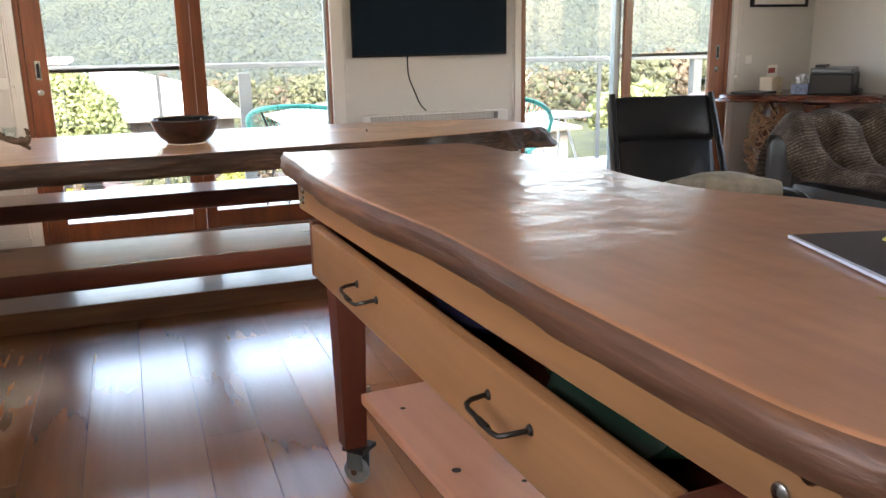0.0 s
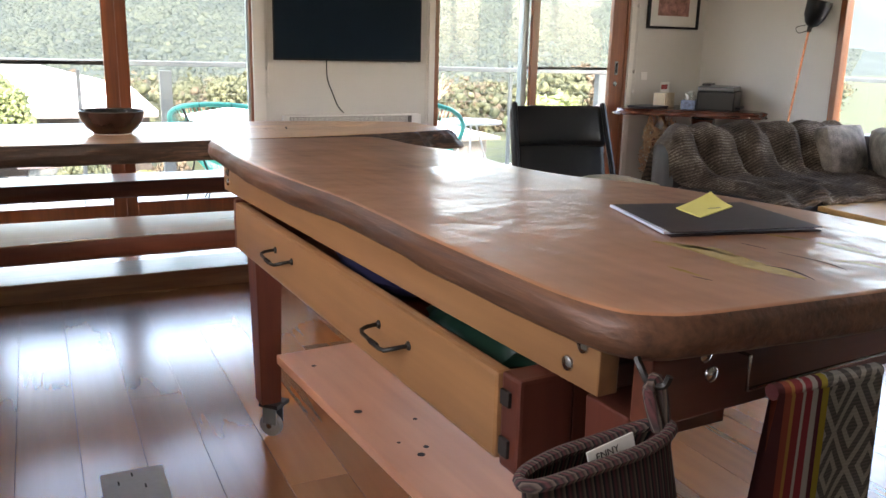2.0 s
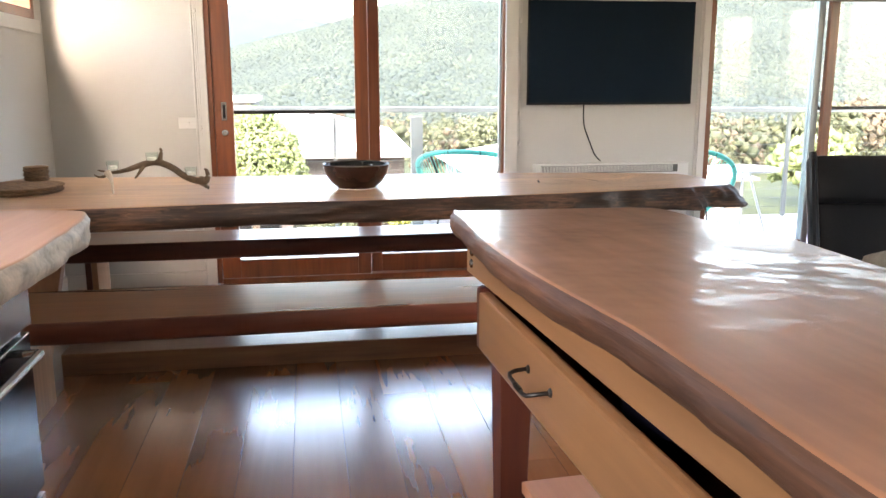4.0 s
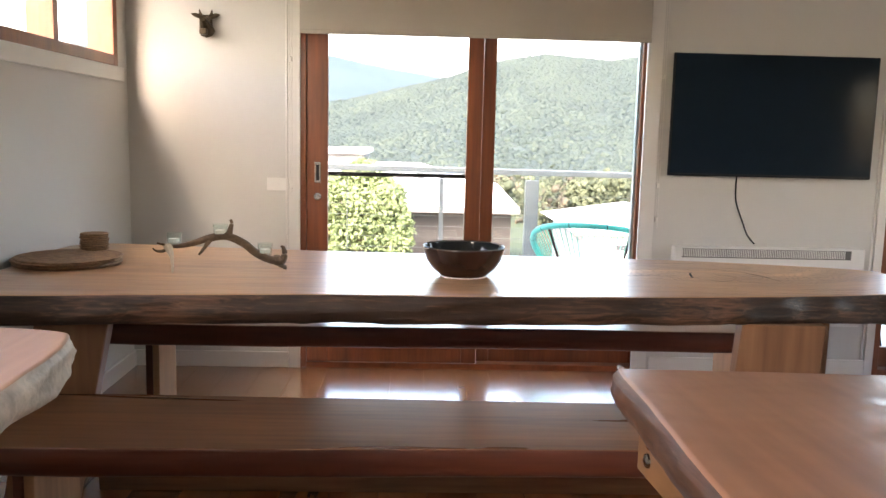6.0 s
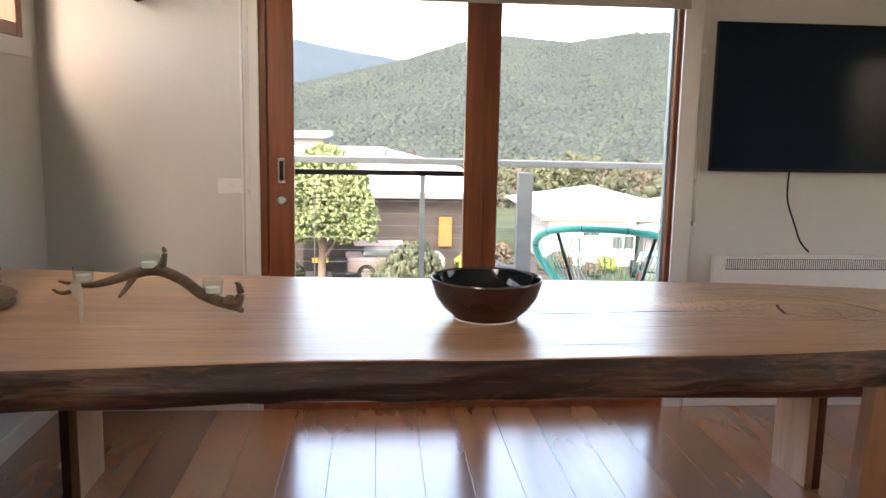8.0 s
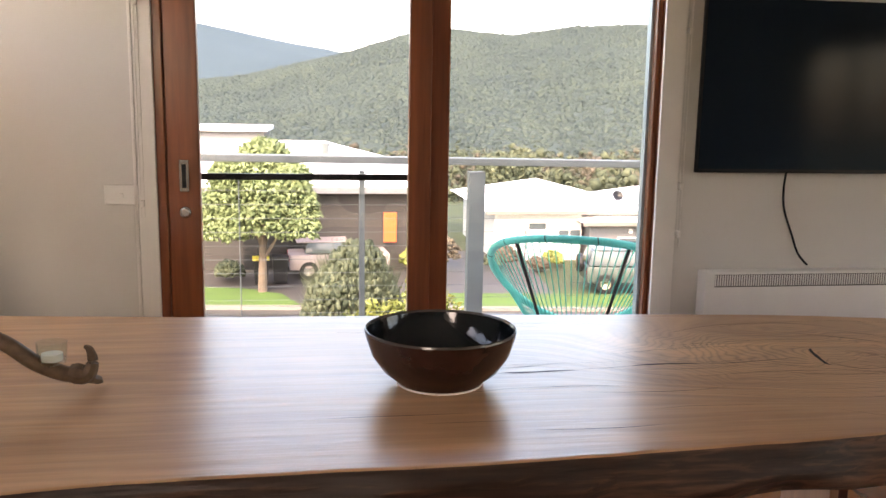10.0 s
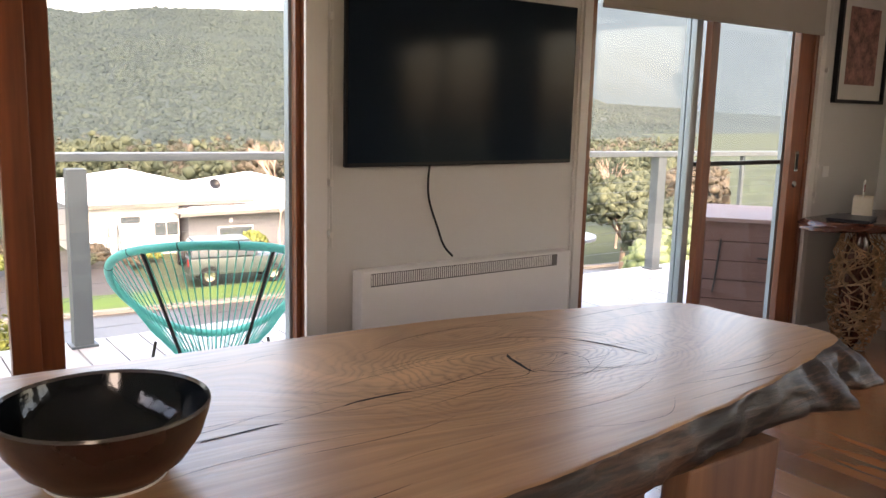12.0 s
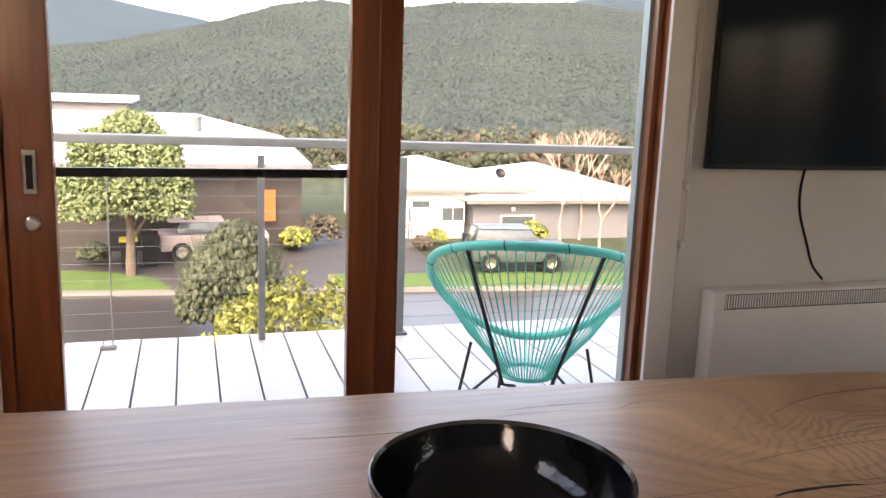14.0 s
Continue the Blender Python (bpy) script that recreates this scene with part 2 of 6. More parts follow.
BURL = wood("burl_timber", (0.025, 0.007, 0.005), (0.15, 0.045, 0.023), "x", 0.22, 1.4, relief=0.3, coat=0.4)
ROOT = plain("root_wood", (0.30, 0.155, 0.07), 0.5, vary=0.5, scale=25, relief=0.5)
PILLOW = plain("tan_cushion", (0.27, 0.23, 0.17), 0.9, vary=0.3, scale=14, relief=0.5, rscale=180)
FURPILLOW = plain("grey_fur", (0.22, 0.195, 0.17), 0.95, vary=0.75, scale=11, relief=0.9, rscale=120)

# ---- mesh helpers ----


def finish(bm, name, material, smooth=False):
    bmesh.ops.recalc_face_normals(bm, faces=bm.faces)
    me = bpy.data.meshes.new(name)
    bm.to_mesh(me)
    bm.free()
    for m in material if isinstance(material, (list, tuple)) else [material]:
        me.materials.append(m)
    if smooth:
        me.polygons.foreach_set("use_smooth", [True] * len(me.polygons))
        try:
            me.set_sharp_from_angle(angle=radians(40))
        except AttributeError:
            pass
    return me


def part(name, bm, material, parent=None, label="", smooth=False):
    ob = new(name, finish(bm, name, material, smooth))
    if parent is not None:
        ob.parent = parent
    if label:
        tagged(ob, label)
    return ob


def thing(name, label, category, group="", at=(0, 0, 0), turn=0.0, kind=""):
    e = new(name)
    e.empty_display_size = 0.1
    e.matrix_basis = pose(*at, 0, 0, turn)
    return tagged(e, label, category, group, kind)


def box(bm, x0, y0, z0, x1, y1, z1, bevel=0.0, m=None):
    c = Vector(((x0 + x1) / 2, (y0 + y1) / 2, (z0 + z1) / 2))
    s = Matrix.Diagonal((abs(x1 - x0), abs(y1 - y0), abs(z1 - z0), 1))
    made = bmesh.ops.create_cube(bm, size=1, matrix=(m or Matrix()) @ Matrix.Translation(c) @ s)
    if bevel:
        edges = {e for v in made["verts"] for e in v.link_edges}
        bmesh.ops.bevel(bm, geom=list(edges), offset=bevel, segments=2, profile=0.6, affect="EDGES", clamp_overlap=True)
    return bm


def B(*a, **k):
    return box(bmesh.new(), *a, **k)


def tube(bm, pts, r, n=8, closed=False, cap=True):
    """A tube along points; r: one radius or one for each point."""
    pts = [Vector(p) for p in pts]
    rs = r if isinstance(r, (list, tuple)) else [r] * len(pts)
    rings, up = [], Vector((0, 0, 1))
    for i, p in enumerate(pts):
        a = pts[i - 1] if i or closed else p
        b = pts[(i + 1) % len(pts)] if i + 1 < len(pts) or closed else p
        d = (b - a).normalized()
        side = d.cross(up)
        if side.length < 0.05:
            side = d.cross(Vector((1, 0, 0)))
        side.normalize()
        other = side.cross(d)
        rings.append([bm.verts.new(p + rs[i] * (math.cos(t) * side + math.sin(t) * other)) for t in (2 * math.pi * k / n for k in range(n))])
    for i in range(len(rings) if closed else len(rings) - 1):
        a, b = rings[i], rings[(i + 1) % len(rings)]
        for k in range(n):
            bm.faces.new((a[k], a[(k + 1) % n], b[(k + 1) % n], b[k]))
    if cap and not closed:
        bm.faces.new(rings[0])
        bm.faces.new(rings[-1])
    return bm


def T(*a, **k):
    return tube(bmesh.new(), *a, **k)


def lathe(bm, profile, n=40, centre=(0, 0, 0)):
    """Turns a profile of (radius, z) round the z axis."""
    rings = []
    for r, z in profile:
        rings.append([bm.verts.new((centre[0] + r * math.cos(2 * math.pi * k / n), centre[1] + r * math.sin(2 * math.pi * k / n), centre[2] + z)) for k in range(n)] if r > 1e-5 else [bm.verts.new((centre[0], centre[1], centre[2] + z))])
    for a, b in zip(rings, rings[1:]):
        for k in range(n):
            q = [a[k % len(a)], a[(k + 1) % n % len(a)], b[(k + 1) % n % len(b)], b[k % len(b)]]
            q = list(dict.fromkeys(q))
            if len(q) > 2:
                bm.faces.new(q)
    return bm


def smooth_line(ctrl, per=8, closed=True):
    """Catmull-Rom points through control points."""
    n, out = len(ctrl), []
    c = [Vector(p) for p in ctrl]
    for i in range(n if closed else n - 1):
        p0, p1, p2, p3 = (c[(i + k) % n] if closed else c[min(max(i + k, 0), n - 1)] for k in (-1, 0, 1, 2))
        for j in range(per):
            t = j / per
            out.append(0.5 * ((2 * p1) + (p2 - p0) * t + (2 * p0 - 5 * p1 + 4 * p2 - p3) * t * t + (3 * p1 - p0 - 3 * p2 + p3) * t ** 3))
    if not closed:
        out.append(c[-1])
    return out


def live_slab(name, ctrl, top, thick, mats, parent, label="", rough=0.012, lip=0.012, seed=0.0, flare=0.0, per=10, end=None):
    """A slab with a natural edge: a smooth outline, a rounded top arris and an uneven side. mats: top and edge."""
    line = smooth_line([(x, y, 0) for x, y in ctrl], per)
    n = len(line)
    area = sum(line[i].x * line[(i + 1) % n].y - line[(i + 1) % n].x * line[i].y for i in range(n))
    sgn = 1 if area > 0 else -1
    bm = bmesh.new()
    levels = [(0.0, -lip), (0.002, -lip * 0.35), (0.010, 0.0), (0.2 * thick, 0.003), (0.32 * thick, 0.004), (0.44 * thick, 0.006), (0.56 * thick, 0.006), (0.68 * thick, 0.004), (0.8 * thick, 0.002), (thick - 0.006, -0.006), (thick, -0.016)]
    rings = []
    for li, (dz, off) in enumerate(levels):
        ring = []
        for i, p in enumerate(line):
            tan = (line[(i + 1) % n] - line[i - 1]).normalized()
            nor = Vector((tan.y, -tan.x, 0)) * sgn
            w = noise.noise(Vector((p.x * 9 + seed, p.y * 9, dz * 25))) * rough + noise.noise(Vector((p.x * 30, p.y * 30 + seed, dz * 60))) * rough * 0.5
            w *= 0.25 if li < 2 else 1.0
            if end is not None:
                spread = max(0.0, min(1.0, (p.x - end) / 0.35)) * (1 if nor.y < 0.3 else 0)
                w += spread * dz * (0.25 + 0.4 * spread + 1.0 * noise.noise(Vector((p.x * 8, p.y * 8, 1.5)))) + spread * 1.1 * rough * min(1, dz * 60) * noise.noise(Vector((p.x * 32, p.y * 32, dz * 34)))
            q = p + nor * (off + w + flare * dz)
            ring.append(bm.verts.new((q.x, q.y, top - dz)))
        rings.append(ring)
    for li, (a, b) in enumerate(zip(rings, rings[1:])):
        for k in range(n):
            f = bm.faces.new((a[k], a[(k + 1) % n], b[(k + 1) % n], b[k]))
            f.material_index = 0 if li < 1 else 1
            f.smooth = True
    f = bm.faces.new(rings[0])
    g = bm.faces.new(rings[-1])
    g.material_index = 1
    bmesh.ops.triangulate(bm, faces=[f, g])
    return part(name, bm, mats, parent, label)


def wall_with_holes(name, axis, at, thick, a0, a1, z0, z1, holes, material):
    """A wall along x or y with openings (a0, z0, a1, z1), built of boxes that meet edge to edge."""
    bm = bmesh.new()
    cuts = sorted({a0, a1, *(h[0] for h in holes), *(h[2] for h in holes)})
    for u, v in zip(cuts, cuts[1:]):
        inside = [h for h in holes if h[0] <= (u + v) / 2 <= h[2]]
        spans = [(z0, z1)] if not inside else [(z0, inside[0][1]), (inside[0][3], z1)]
        for s, e in spans:
            if e - s > 0.001:
                if axis == "x":
                    box(bm, u, at, s, v, at + thick, e)
                else:
                    box(bm, at, u, s, at + thick, v, e)
    bmesh.ops.remove_doubles(bm, verts=bm.verts, dist=0.0005)
    return tagged(part(name, bm, material), "off-white painted plasterboard wall", "wall", kind="structure")


# ---- room shell ----
W_X, S_Y, H = 6.88, -8.5, 2.7
wall_with_holes("wall_north", "x", 0.0, 0.14, -0.14, W_X + 0.14, 0, H, [(0.91, 0, 2.85, 2.08), (4.2, 0, 6.05, 2.08)], WALL)
# West wall: the first opening is assumed, out of view, for the fill lamp.
wall_with_holes("wall_west", "y", -0.14, 0.14, S_Y, 0.0, 0, H, [(-6.2, 1.3, -4.3, 2.3), (-2.45, 1.63, -0.13, 2.35)], WALL)
wall_with_holes("wall_east", "y", W_X, 0.14, S_Y, 0.0, 0, H, [(-5.9, 0.1, -4.1, 2.1), (-3.5, 0.1, -1.42, 2.1)], WALL)
wall_with_holes("wall_south", "x", S_Y - 0.14, 0.14, -0.14, W_X + 0.14, 0, H, [], WALL)
tagged(part("ceiling", B(-0.14, S_Y - 0.14, H, W_X + 0.14, 0.14, H + 0.12), CEIL), "white painted ceiling", "ceiling", kind="structure")
floor = tagged(part("floor", B(-0.14, S_Y - 0.14, -0.2, W_X + 0.14, 0.14, -0.02), DARKWOOD), "polished red-brown hardwood board floor", "floor", kind="structure")


def baseboard(x0, y0, x1, y1):
    bm = B(x0, y0, 0, x1, y1, 0.09, bevel=0.004)
    tagged(part("baseboard", bm, TRIM), "white painted skirting board along the wall", "baseboard", kind="structure")


baseboard(0.0, -0.016, 0.86, 0)
baseboard(2.9, -0.016, 4.15, 0)
baseboard(6.1, -0.016, W_X, 0)
baseboard(0, S_Y, 0.016, -0.017)
baseboard(W_X - 0.016, S_Y, W_X, -0.017)


def trim(x0, x1, z0, z1, y0=-0.018):
    tagged(part("trim", B(x0, y0, z0, x1, -0.0, z1, bevel=0.003), TRIM), "white painted door surround", "trim", kind="structure")


for a, b in ((0.862, 0.925), (2.80, 2.885), (4.15, 4.2), (6.05, 6.10)):
    trim(a, b, 0, 2.13)
trim(0.927, 2.798, 2.08, 2.13)
trim(4.202, 6.048, 2.08, 2.13)
for x in (0.845, 4.135):
    trim(x, x + 0.012, 0.095, 2.7, -0.01)


def sliding_door(name, x0, x1, slide_left):
    """A two-panel sliding door in a timber frame with aluminium outside."""
    d = thing(name, "closed red-brown timber sliding glass door to the deck", "door", kind="structure")
    for n, bm in (("jamb", B(x0, 0.002, 0.0, x0 + 0.045, 0.138, 2.08, bevel=0.004)), ("jamb", B(x1 - 0.03, 0.002, 0.0, x1, 0.138, 2.08, bevel=0.004)),
                  ("head", B(x0 + 0.046, 0.002, 2.03, x1 - 0.031, 0.138, 2.08)), ("sill", B(x0 + 0.046, 0.002, -0.02, x1 - 0.031, 0.138, 0.03, bevel=0.004))):
        part(n, bm, FRAMEWOOD, d)
    mid = (x0 + x1) / 2 + 0.02

    def panel(pn, a, b, y0, y1, wl, wr):
        p = new(pn)
        p.parent = d
        part("stile", B(a, y0, 0.032, a + wl, y1, 2.028, bevel=0.005), FRAMEWOOD, p)
        part("stile", B(b - wr, y0, 0.032, b, y1, 2.028, bevel=0.005), ALU if wr == 0.05 else FRAMEWOOD, p)
        part("rail", B(a + wl, y0 + 0.002, 0.032, b - wr, y1 - 0.002, 0.15, bevel=0.004), FRAMEWOOD, p)
        part("rail", B(a + wl, y0 + 0.002, 1.95, b - wr, y1 - 0.002, 2.028, bevel=0.004), FRAMEWOOD, p)
        g = part("pane", B(a + wl, (y0 + y1) / 2 - 0.003, 0.15, b - wr, (y0 + y1) / 2 + 0.003, 1.95), GLASS, p)
        g.visible_shadow = False
        return p
    la, lb, ra, rb = x0 + 0.047, mid, mid - 0.005, x1 - 0.032
    if slide_left:
        mid += 0.055
        lb += 0.055
        p = panel("sliding_panel", la, lb - 0.04, 0.012, 0.052, 0.115, 0.085)
        panel("fixed_panel", mid - 0.036, rb, 0.062, 0.098, 0.072, 0.02)
        hx, sa, sb = la + 0.06, la, lb
    else:
        mid -= 0.065
        p = panel("sliding_panel", mid + 0.005, rb, 0.012, 0.052, 0.065, 0.14)
        panel("fixed_panel", la - 0.0, mid - 0.004, 0.062, 0.098, 0.02, 0.05)
        hx, sa, sb = rb - 0.075, mid - 0.052, rb - 0.045
    bm = B(hx - 0.017, 0.006, 1.04, hx + 0.017, 0.014, 1.155, bevel=0.003)
    part("handle_plate", bm, CHROME, p, "brushed metal flush pull")
    part("handle_recess", B(hx - 0.008, 0.003, 1.055, hx + 0.008, 0.0075, 1.14), BLACK, p)
    part("lock", lathe(bmesh.new(), [(0, 0.008), (0.014, 0.008), (0.02, 0.004), (0.022, 0)], 20), CHROME, p, "round metal lock").matrix_basis = pose(hx, 0.012, 0.965, 90)
    s = new("insect_screen")
    s.parent = d
    part("screen_stile", B(sa, 0.105, 0.035, sa + 0.035, 0.13, 2.025), ALU, s)
    part("screen_stile", B(sb - 0.035, 0.105, 0.035, sb, 0.13, 2.025), ALU, s)
    part("screen_bar", B(sa + 0.035, 0.108, 1.076, sb - 0.035, 0.128, 1.10), BLACKMETAL, s, "dark metal crossbar")
    part("track", B(x0 + 0.046, 0.1, 2.026, x1 - 0.031, 0.136, 2.0299), ALU, d)
    part("outer_jamb", B(x1 - 0.062, 0.1, 0.035, x1 - 0.031, 0.136, 2.025), ALU, d)
    return d


sliding_door("door_1", 0.91, 2.85, True)
sliding_door("door_2", 4.2, 6.05, False)


def roller_blind(x0, x1, bottom):
    b = thing("roller_blind", "grey-brown fabric roller blind drawn partly down over the sliding door", "blind", "roller blinds over the doors")
    part("fabric", B(x0, -0.075, bottom + 0.02, x1, -0.0735, 2.25), BLIND, b)
    part("bottom_bar", B(x0, -0.081, bottom, x1, -0.067, bottom + 0.022, bevel=0.004), BLIND, b)
    bm = T([(x0 - 0.01, -0.07, 2.26), (x1 + 0.01, -0.07, 2.26)], 0.03, 16)
    part("roller", bm, BLIND, b)
    for x in (x0 - 0.02, x1 + 0.012):
        part("bracket", B(x, -0.11, 2.2, x + 0.008, 0, 2.31), WHITEPLASTIC, b)
    return b


roller_blind(0.93, 2.80, 1.83)
roller_blind(4.2, 5.96, 1.8)


def blind_chain(x, lows, top=2.24):
    c = thing("blind_chain", "beaded cream blind chain with wall clips beside the door", "blind chain", "blind chains")
    bm = bmesh.new()
    for s in (-0.006, 0.006):
        tube(bm, [(x + s, -0.02, top), (x + s, -0.02, lows[-1] - 0.05)], 0.0016, 6)
    part("cord", bm, TRIM, c)
    for z in lows:
        part("clip", B(x - 0.008, -0.028, z - 0.013, x + 0.008, 0, z + 0.013, bevel=0.004), TRIM, c)


blind_chain(0.875, [1.7, 1.0])
blind_chain(2.898, [1.66, 1.07, 0.88])
blind_chain(6.12, [1.62, 1.07, 0.9])


def fixed_window(name, axis, at, a0, a1, z0, z1, mull=()):
    d = thing(name, "timber-framed window with clear glass", "window", kind="structure")
    t = 0.055

    def bx(u0, w0, u1, w1, p0, p1, m, n, **k):
        bm = B(u0, p0, w0, u1, p1, w1, **k) if axis == "x" else B(p0, u0, w0, p1, u1, w1, **k)
        return part(n, bm, m, d)
    p0, p1 = at
    bx(a0, z0, a0 + t, z1, p0, p1, FRAMEWOOD, "window_frame", bevel=0.004)
    bx(a1 - t, z0, a1, z1, p0, p1, FRAMEWOOD, "window_frame", bevel=0.004)
    bx(a0 + t, z0, a1 - t, z0 + t, p0, p1, FRAMEWOOD, "window_frame", bevel=0.004)
    bx(a0 + t, z1 - t, a1 - t, z1, p0, p1, FRAMEWOOD, "window_frame", bevel=0.004)
    us = [a0 + t, *mull, a1 - t]
    for m in mull:
        bx(m - 0.025, z0 + t, m + 0.025, z1 - t, p0 + 0.01, p1 - 0.01, FRAMEWOOD, "mullion")
    pm = (p0 + p1) / 2
    for u, v in zip(us, us[1:]):
        g = bx(u, z0 + t, v, z1 - t, pm - 0.003, pm + 0.003, GLASS, "pane")
        g.visible_shadow = False


fixed_window("window_1", "y", (-0.138, 0.0), -2.45, -0.13, 1.63, 2.35, (-0.85, -1.65))
fixed_window("window_2", "y", (W_X + 0.0, W_X + 0.075), -3.5, -1.42, 0.1, 2.1, (-2.46,))
fixed_window("window_3", "y", (W_X + 0.0, W_X + 0.075), -5.9, -4.1, 0.1, 2.1, (-5.0,))
tagged(part("trim", B(0, -2.5, 1.555, 0.014, -0.08, 1.628, bevel=0.003), TRIM), "white painted apron under the high window", "trim", kind="structure")

# ---- wall things ----
tv = thing("television", "large black flat television mounted on the wall", "television")
part("screen", B(2.945, -0.062, 1.142, 4.055, -0.058, 1.782), SCREEN, tv, "glossy black screen")
part("bezel", B(2.935, -0.0575, 1.127, 4.065, -0.04, 1.787, bevel=0.004), BLACK, tv)
part("back", B(3.1, -0.04, 1.2, 3.9, -0.0, 1.7, bevel=0.006), BLACK, tv)
pts = smooth_line([(3.33, -0.03, 1.14), (3.335, -0.012, 1.06), (3.345, -0.01, 0.98), (3.385, -0.01, 0.88), (3.42, -0.01, 0.80), (3.46, -0.02, 0.752)], 8, False)
tagged(part("television_cable", T(pts, 0.0045, 8), BLACK), "thin black cable hanging from the television down to the heater", "cable")

heater = thing("panel_heater", "white electric panel heater with a slotted top grille on the wall", "heater")
part("body", B(2.99, -0.09, 0.3, 4.06, -0.02, 0.74, bevel=0.006), WHITEPLASTIC, heater)
part("grille_recess", B(3.03, -0.0925, 0.680, 3.98, -0.0905, 0.730), GREYSLOT, heater)
fin0 = part("fin", B(3.03, -0.0955, 0.685, 3.0345, -0.0927, 0.728), WHITEPLASTIC, heater)
for k in range(1, 92):
    o = new("fin", fin0.data)
    o.parent = heater
    o.location = (k * 0.01, 0, 0)
for x in (3.2, 3.8):
    part("bracket", B(x, -0.02, 0.4, x + 0.05, 0, 0.6), WHITEPLASTIC, heater)

sw = thing("light_switch", "white double-width light switch plate beside the door", "light switch")
part("plate", B(0.742, -0.009, 0.995, 0.86, 0, 1.066, bevel=0.004), WHITEPLASTIC, sw)
part("rocker", B(0.792, -0.013, 1.022, 0.808, -0.009, 1.036, bevel=0.002), WHITEPLASTIC, sw)
sw2 = thing("wall_socket", "small white socket plate beside the second door", "socket")
part("plate", B(6.2, -0.009, 1.0, 6.27, 0, 1.066, bevel=0.004), WHITEPLASTIC, sw2)


def wolf_head():
    """A small cast wall ornament shaped like a horned animal's head."""
    bm = bmesh.new()
    box(bm, -0.03, -0.02, -0.03, 0.03, 0.0, 0.05, bevel=0.008)
    bmesh.ops.create_cone(bm, cap_ends=True, segments=8, radius1=0.042, radius2=0.017, depth=0.11, matrix=Matrix.Translation((0, -0.05, -0.008)) @ pose(0, 0, 0, 62))
    box(bm, -0.02, -0.1, -0.06, 0.02, -0.06, -0.03, bevel=0.008)
    for s in (-1, 1):
        tube(bm, [(s * 0.02, -0.025, 0.035), (s * 0.055, -0.03, 0.045), (s * 0.075, -0.035, 0.05)], [0.014, 0.012, 0.003], 6)
        tube(bm, [(s * 0.018, -0.02, 0.03), (s * 0.03, -0.025, 0.055), (s * 0.034, -0.03, 0.075)], [0.01, 0.008, 0.002], 6)
    return bm


head = tagged(part("wall_ornament", wolf_head(), BRONZE), "small dark bronze animal-head wall ornament", "wall ornament")
head.matrix_basis = pose(0.43, 0, 1.87)

pic = thing("framed_picture", "dark-framed print with a wide white mount on the wall", "picture")
for a in (B(6.22, -0.03, 1.44, 6.78, 0, 1.46), B(6.22, -0.03, 2.1, 6.78, 0, 2.12), B(6.22, -0.03, 1.46, 6.24, 0, 2.1), B(6.76, -0.03, 1.46, 6.78, 0, 2.1)):
    part("frame", a, BLACK, pic)
part("mount", B(6.24, -0.012, 1.46, 6.76, -0.004, 2.1), PAPER, pic)
PRINT = plain("print_ink", (0.33, 0.17, 0.14), 0.7, vary=0.8, scale=16, relief=0)
part("print", B(6.33, -0.016, 1.55, 6.67, -0.0125, 2.0), PRINT, pic, "reddish-brown printed picture")

# ---- dining table and benches ----
table = thing("dining_table", "long live-edge hardwood slab dining table with dark bark edge", "dining table")
TOP = [(0.04, -0.76), (0.6, -0.78), (1.2, -0.84), (2.0, -0.88), (2.7, -0.93), (3.2, -1.03), (3.5, -1.14), (3.54, -1.35), (3.58, -1.52), (3.53, -1.62),
       (3.38, -1.665), (3.2, -1.71), (2.93, -1.765), (2.66, -1.80), (2.4, -1.83), (1.8, -1.87), (1.25, -1.88), (0.7, -1.93), (0.1, -1.95), (0.02, -1.4)]
live_slab("tabletop", TOP, 0.785, 0.098, [SLAB, BARK], table, "brown oiled slab with dark rough bark edge", rough=0.02, flare=0.12, end=2.95)
for x0, x1, tilt in ((0.28, 0.53, 0.0), (2.70, 3.0, 0.04)):
    bm = bmesh.new()
    box(bm, x0, -1.80, 0, x1, -1.74, 0.688, bevel=0.006)
    for v in bm.verts:
        if v.co.z < 0.3:
            v.co.x -= 0.05 if x0 > 1 else 0.14
    part("leg", bm, TABLELEG, table, "reddish-brown timber slab leg")
part("stretcher", B(0.42, -1.66, 0.0, 2.9, -1.36, 0.1, bevel=0.006), BENCH, table, "low brown timber stretcher")
for a, b in ((0.05, 0.16), (3.19, 3.32)):
    part("leg", B(a, -1.2, 0, b, -1.12, 0.688, bevel=0.006), TABLELEG, table)


def crack(ctrl, w, z=0.7856, parent=None, m=None):
    line = smooth_line([(x, y, z) for x, y in ctrl], 6, False)
    bm = bmesh.new()
    prev = None
    for i, p in enumerate(line):
        k = math.sin(math.pi * i / (len(line) - 1)) * (0.6 + 0.6 * abs(noise.noise(p * 40)))
        t = (line[min(i + 1, len(line) - 1)] - line[max(i - 1, 0)]).normalized()
        nrm = Vector((-t.y, t.x, 0)) * w * (k + 0.1)
        cur = (bm.verts.new(p + nrm), bm.verts.new(p - nrm))
        if prev:
            bm.faces.new((prev[0], cur[0], cur[1], prev[1]))
        prev = cur
    return part("crack" if m is None else "resin_fill", bm, m or CRACK, parent or table, "dark drying crack" if m is None else "yellowish resin fill")


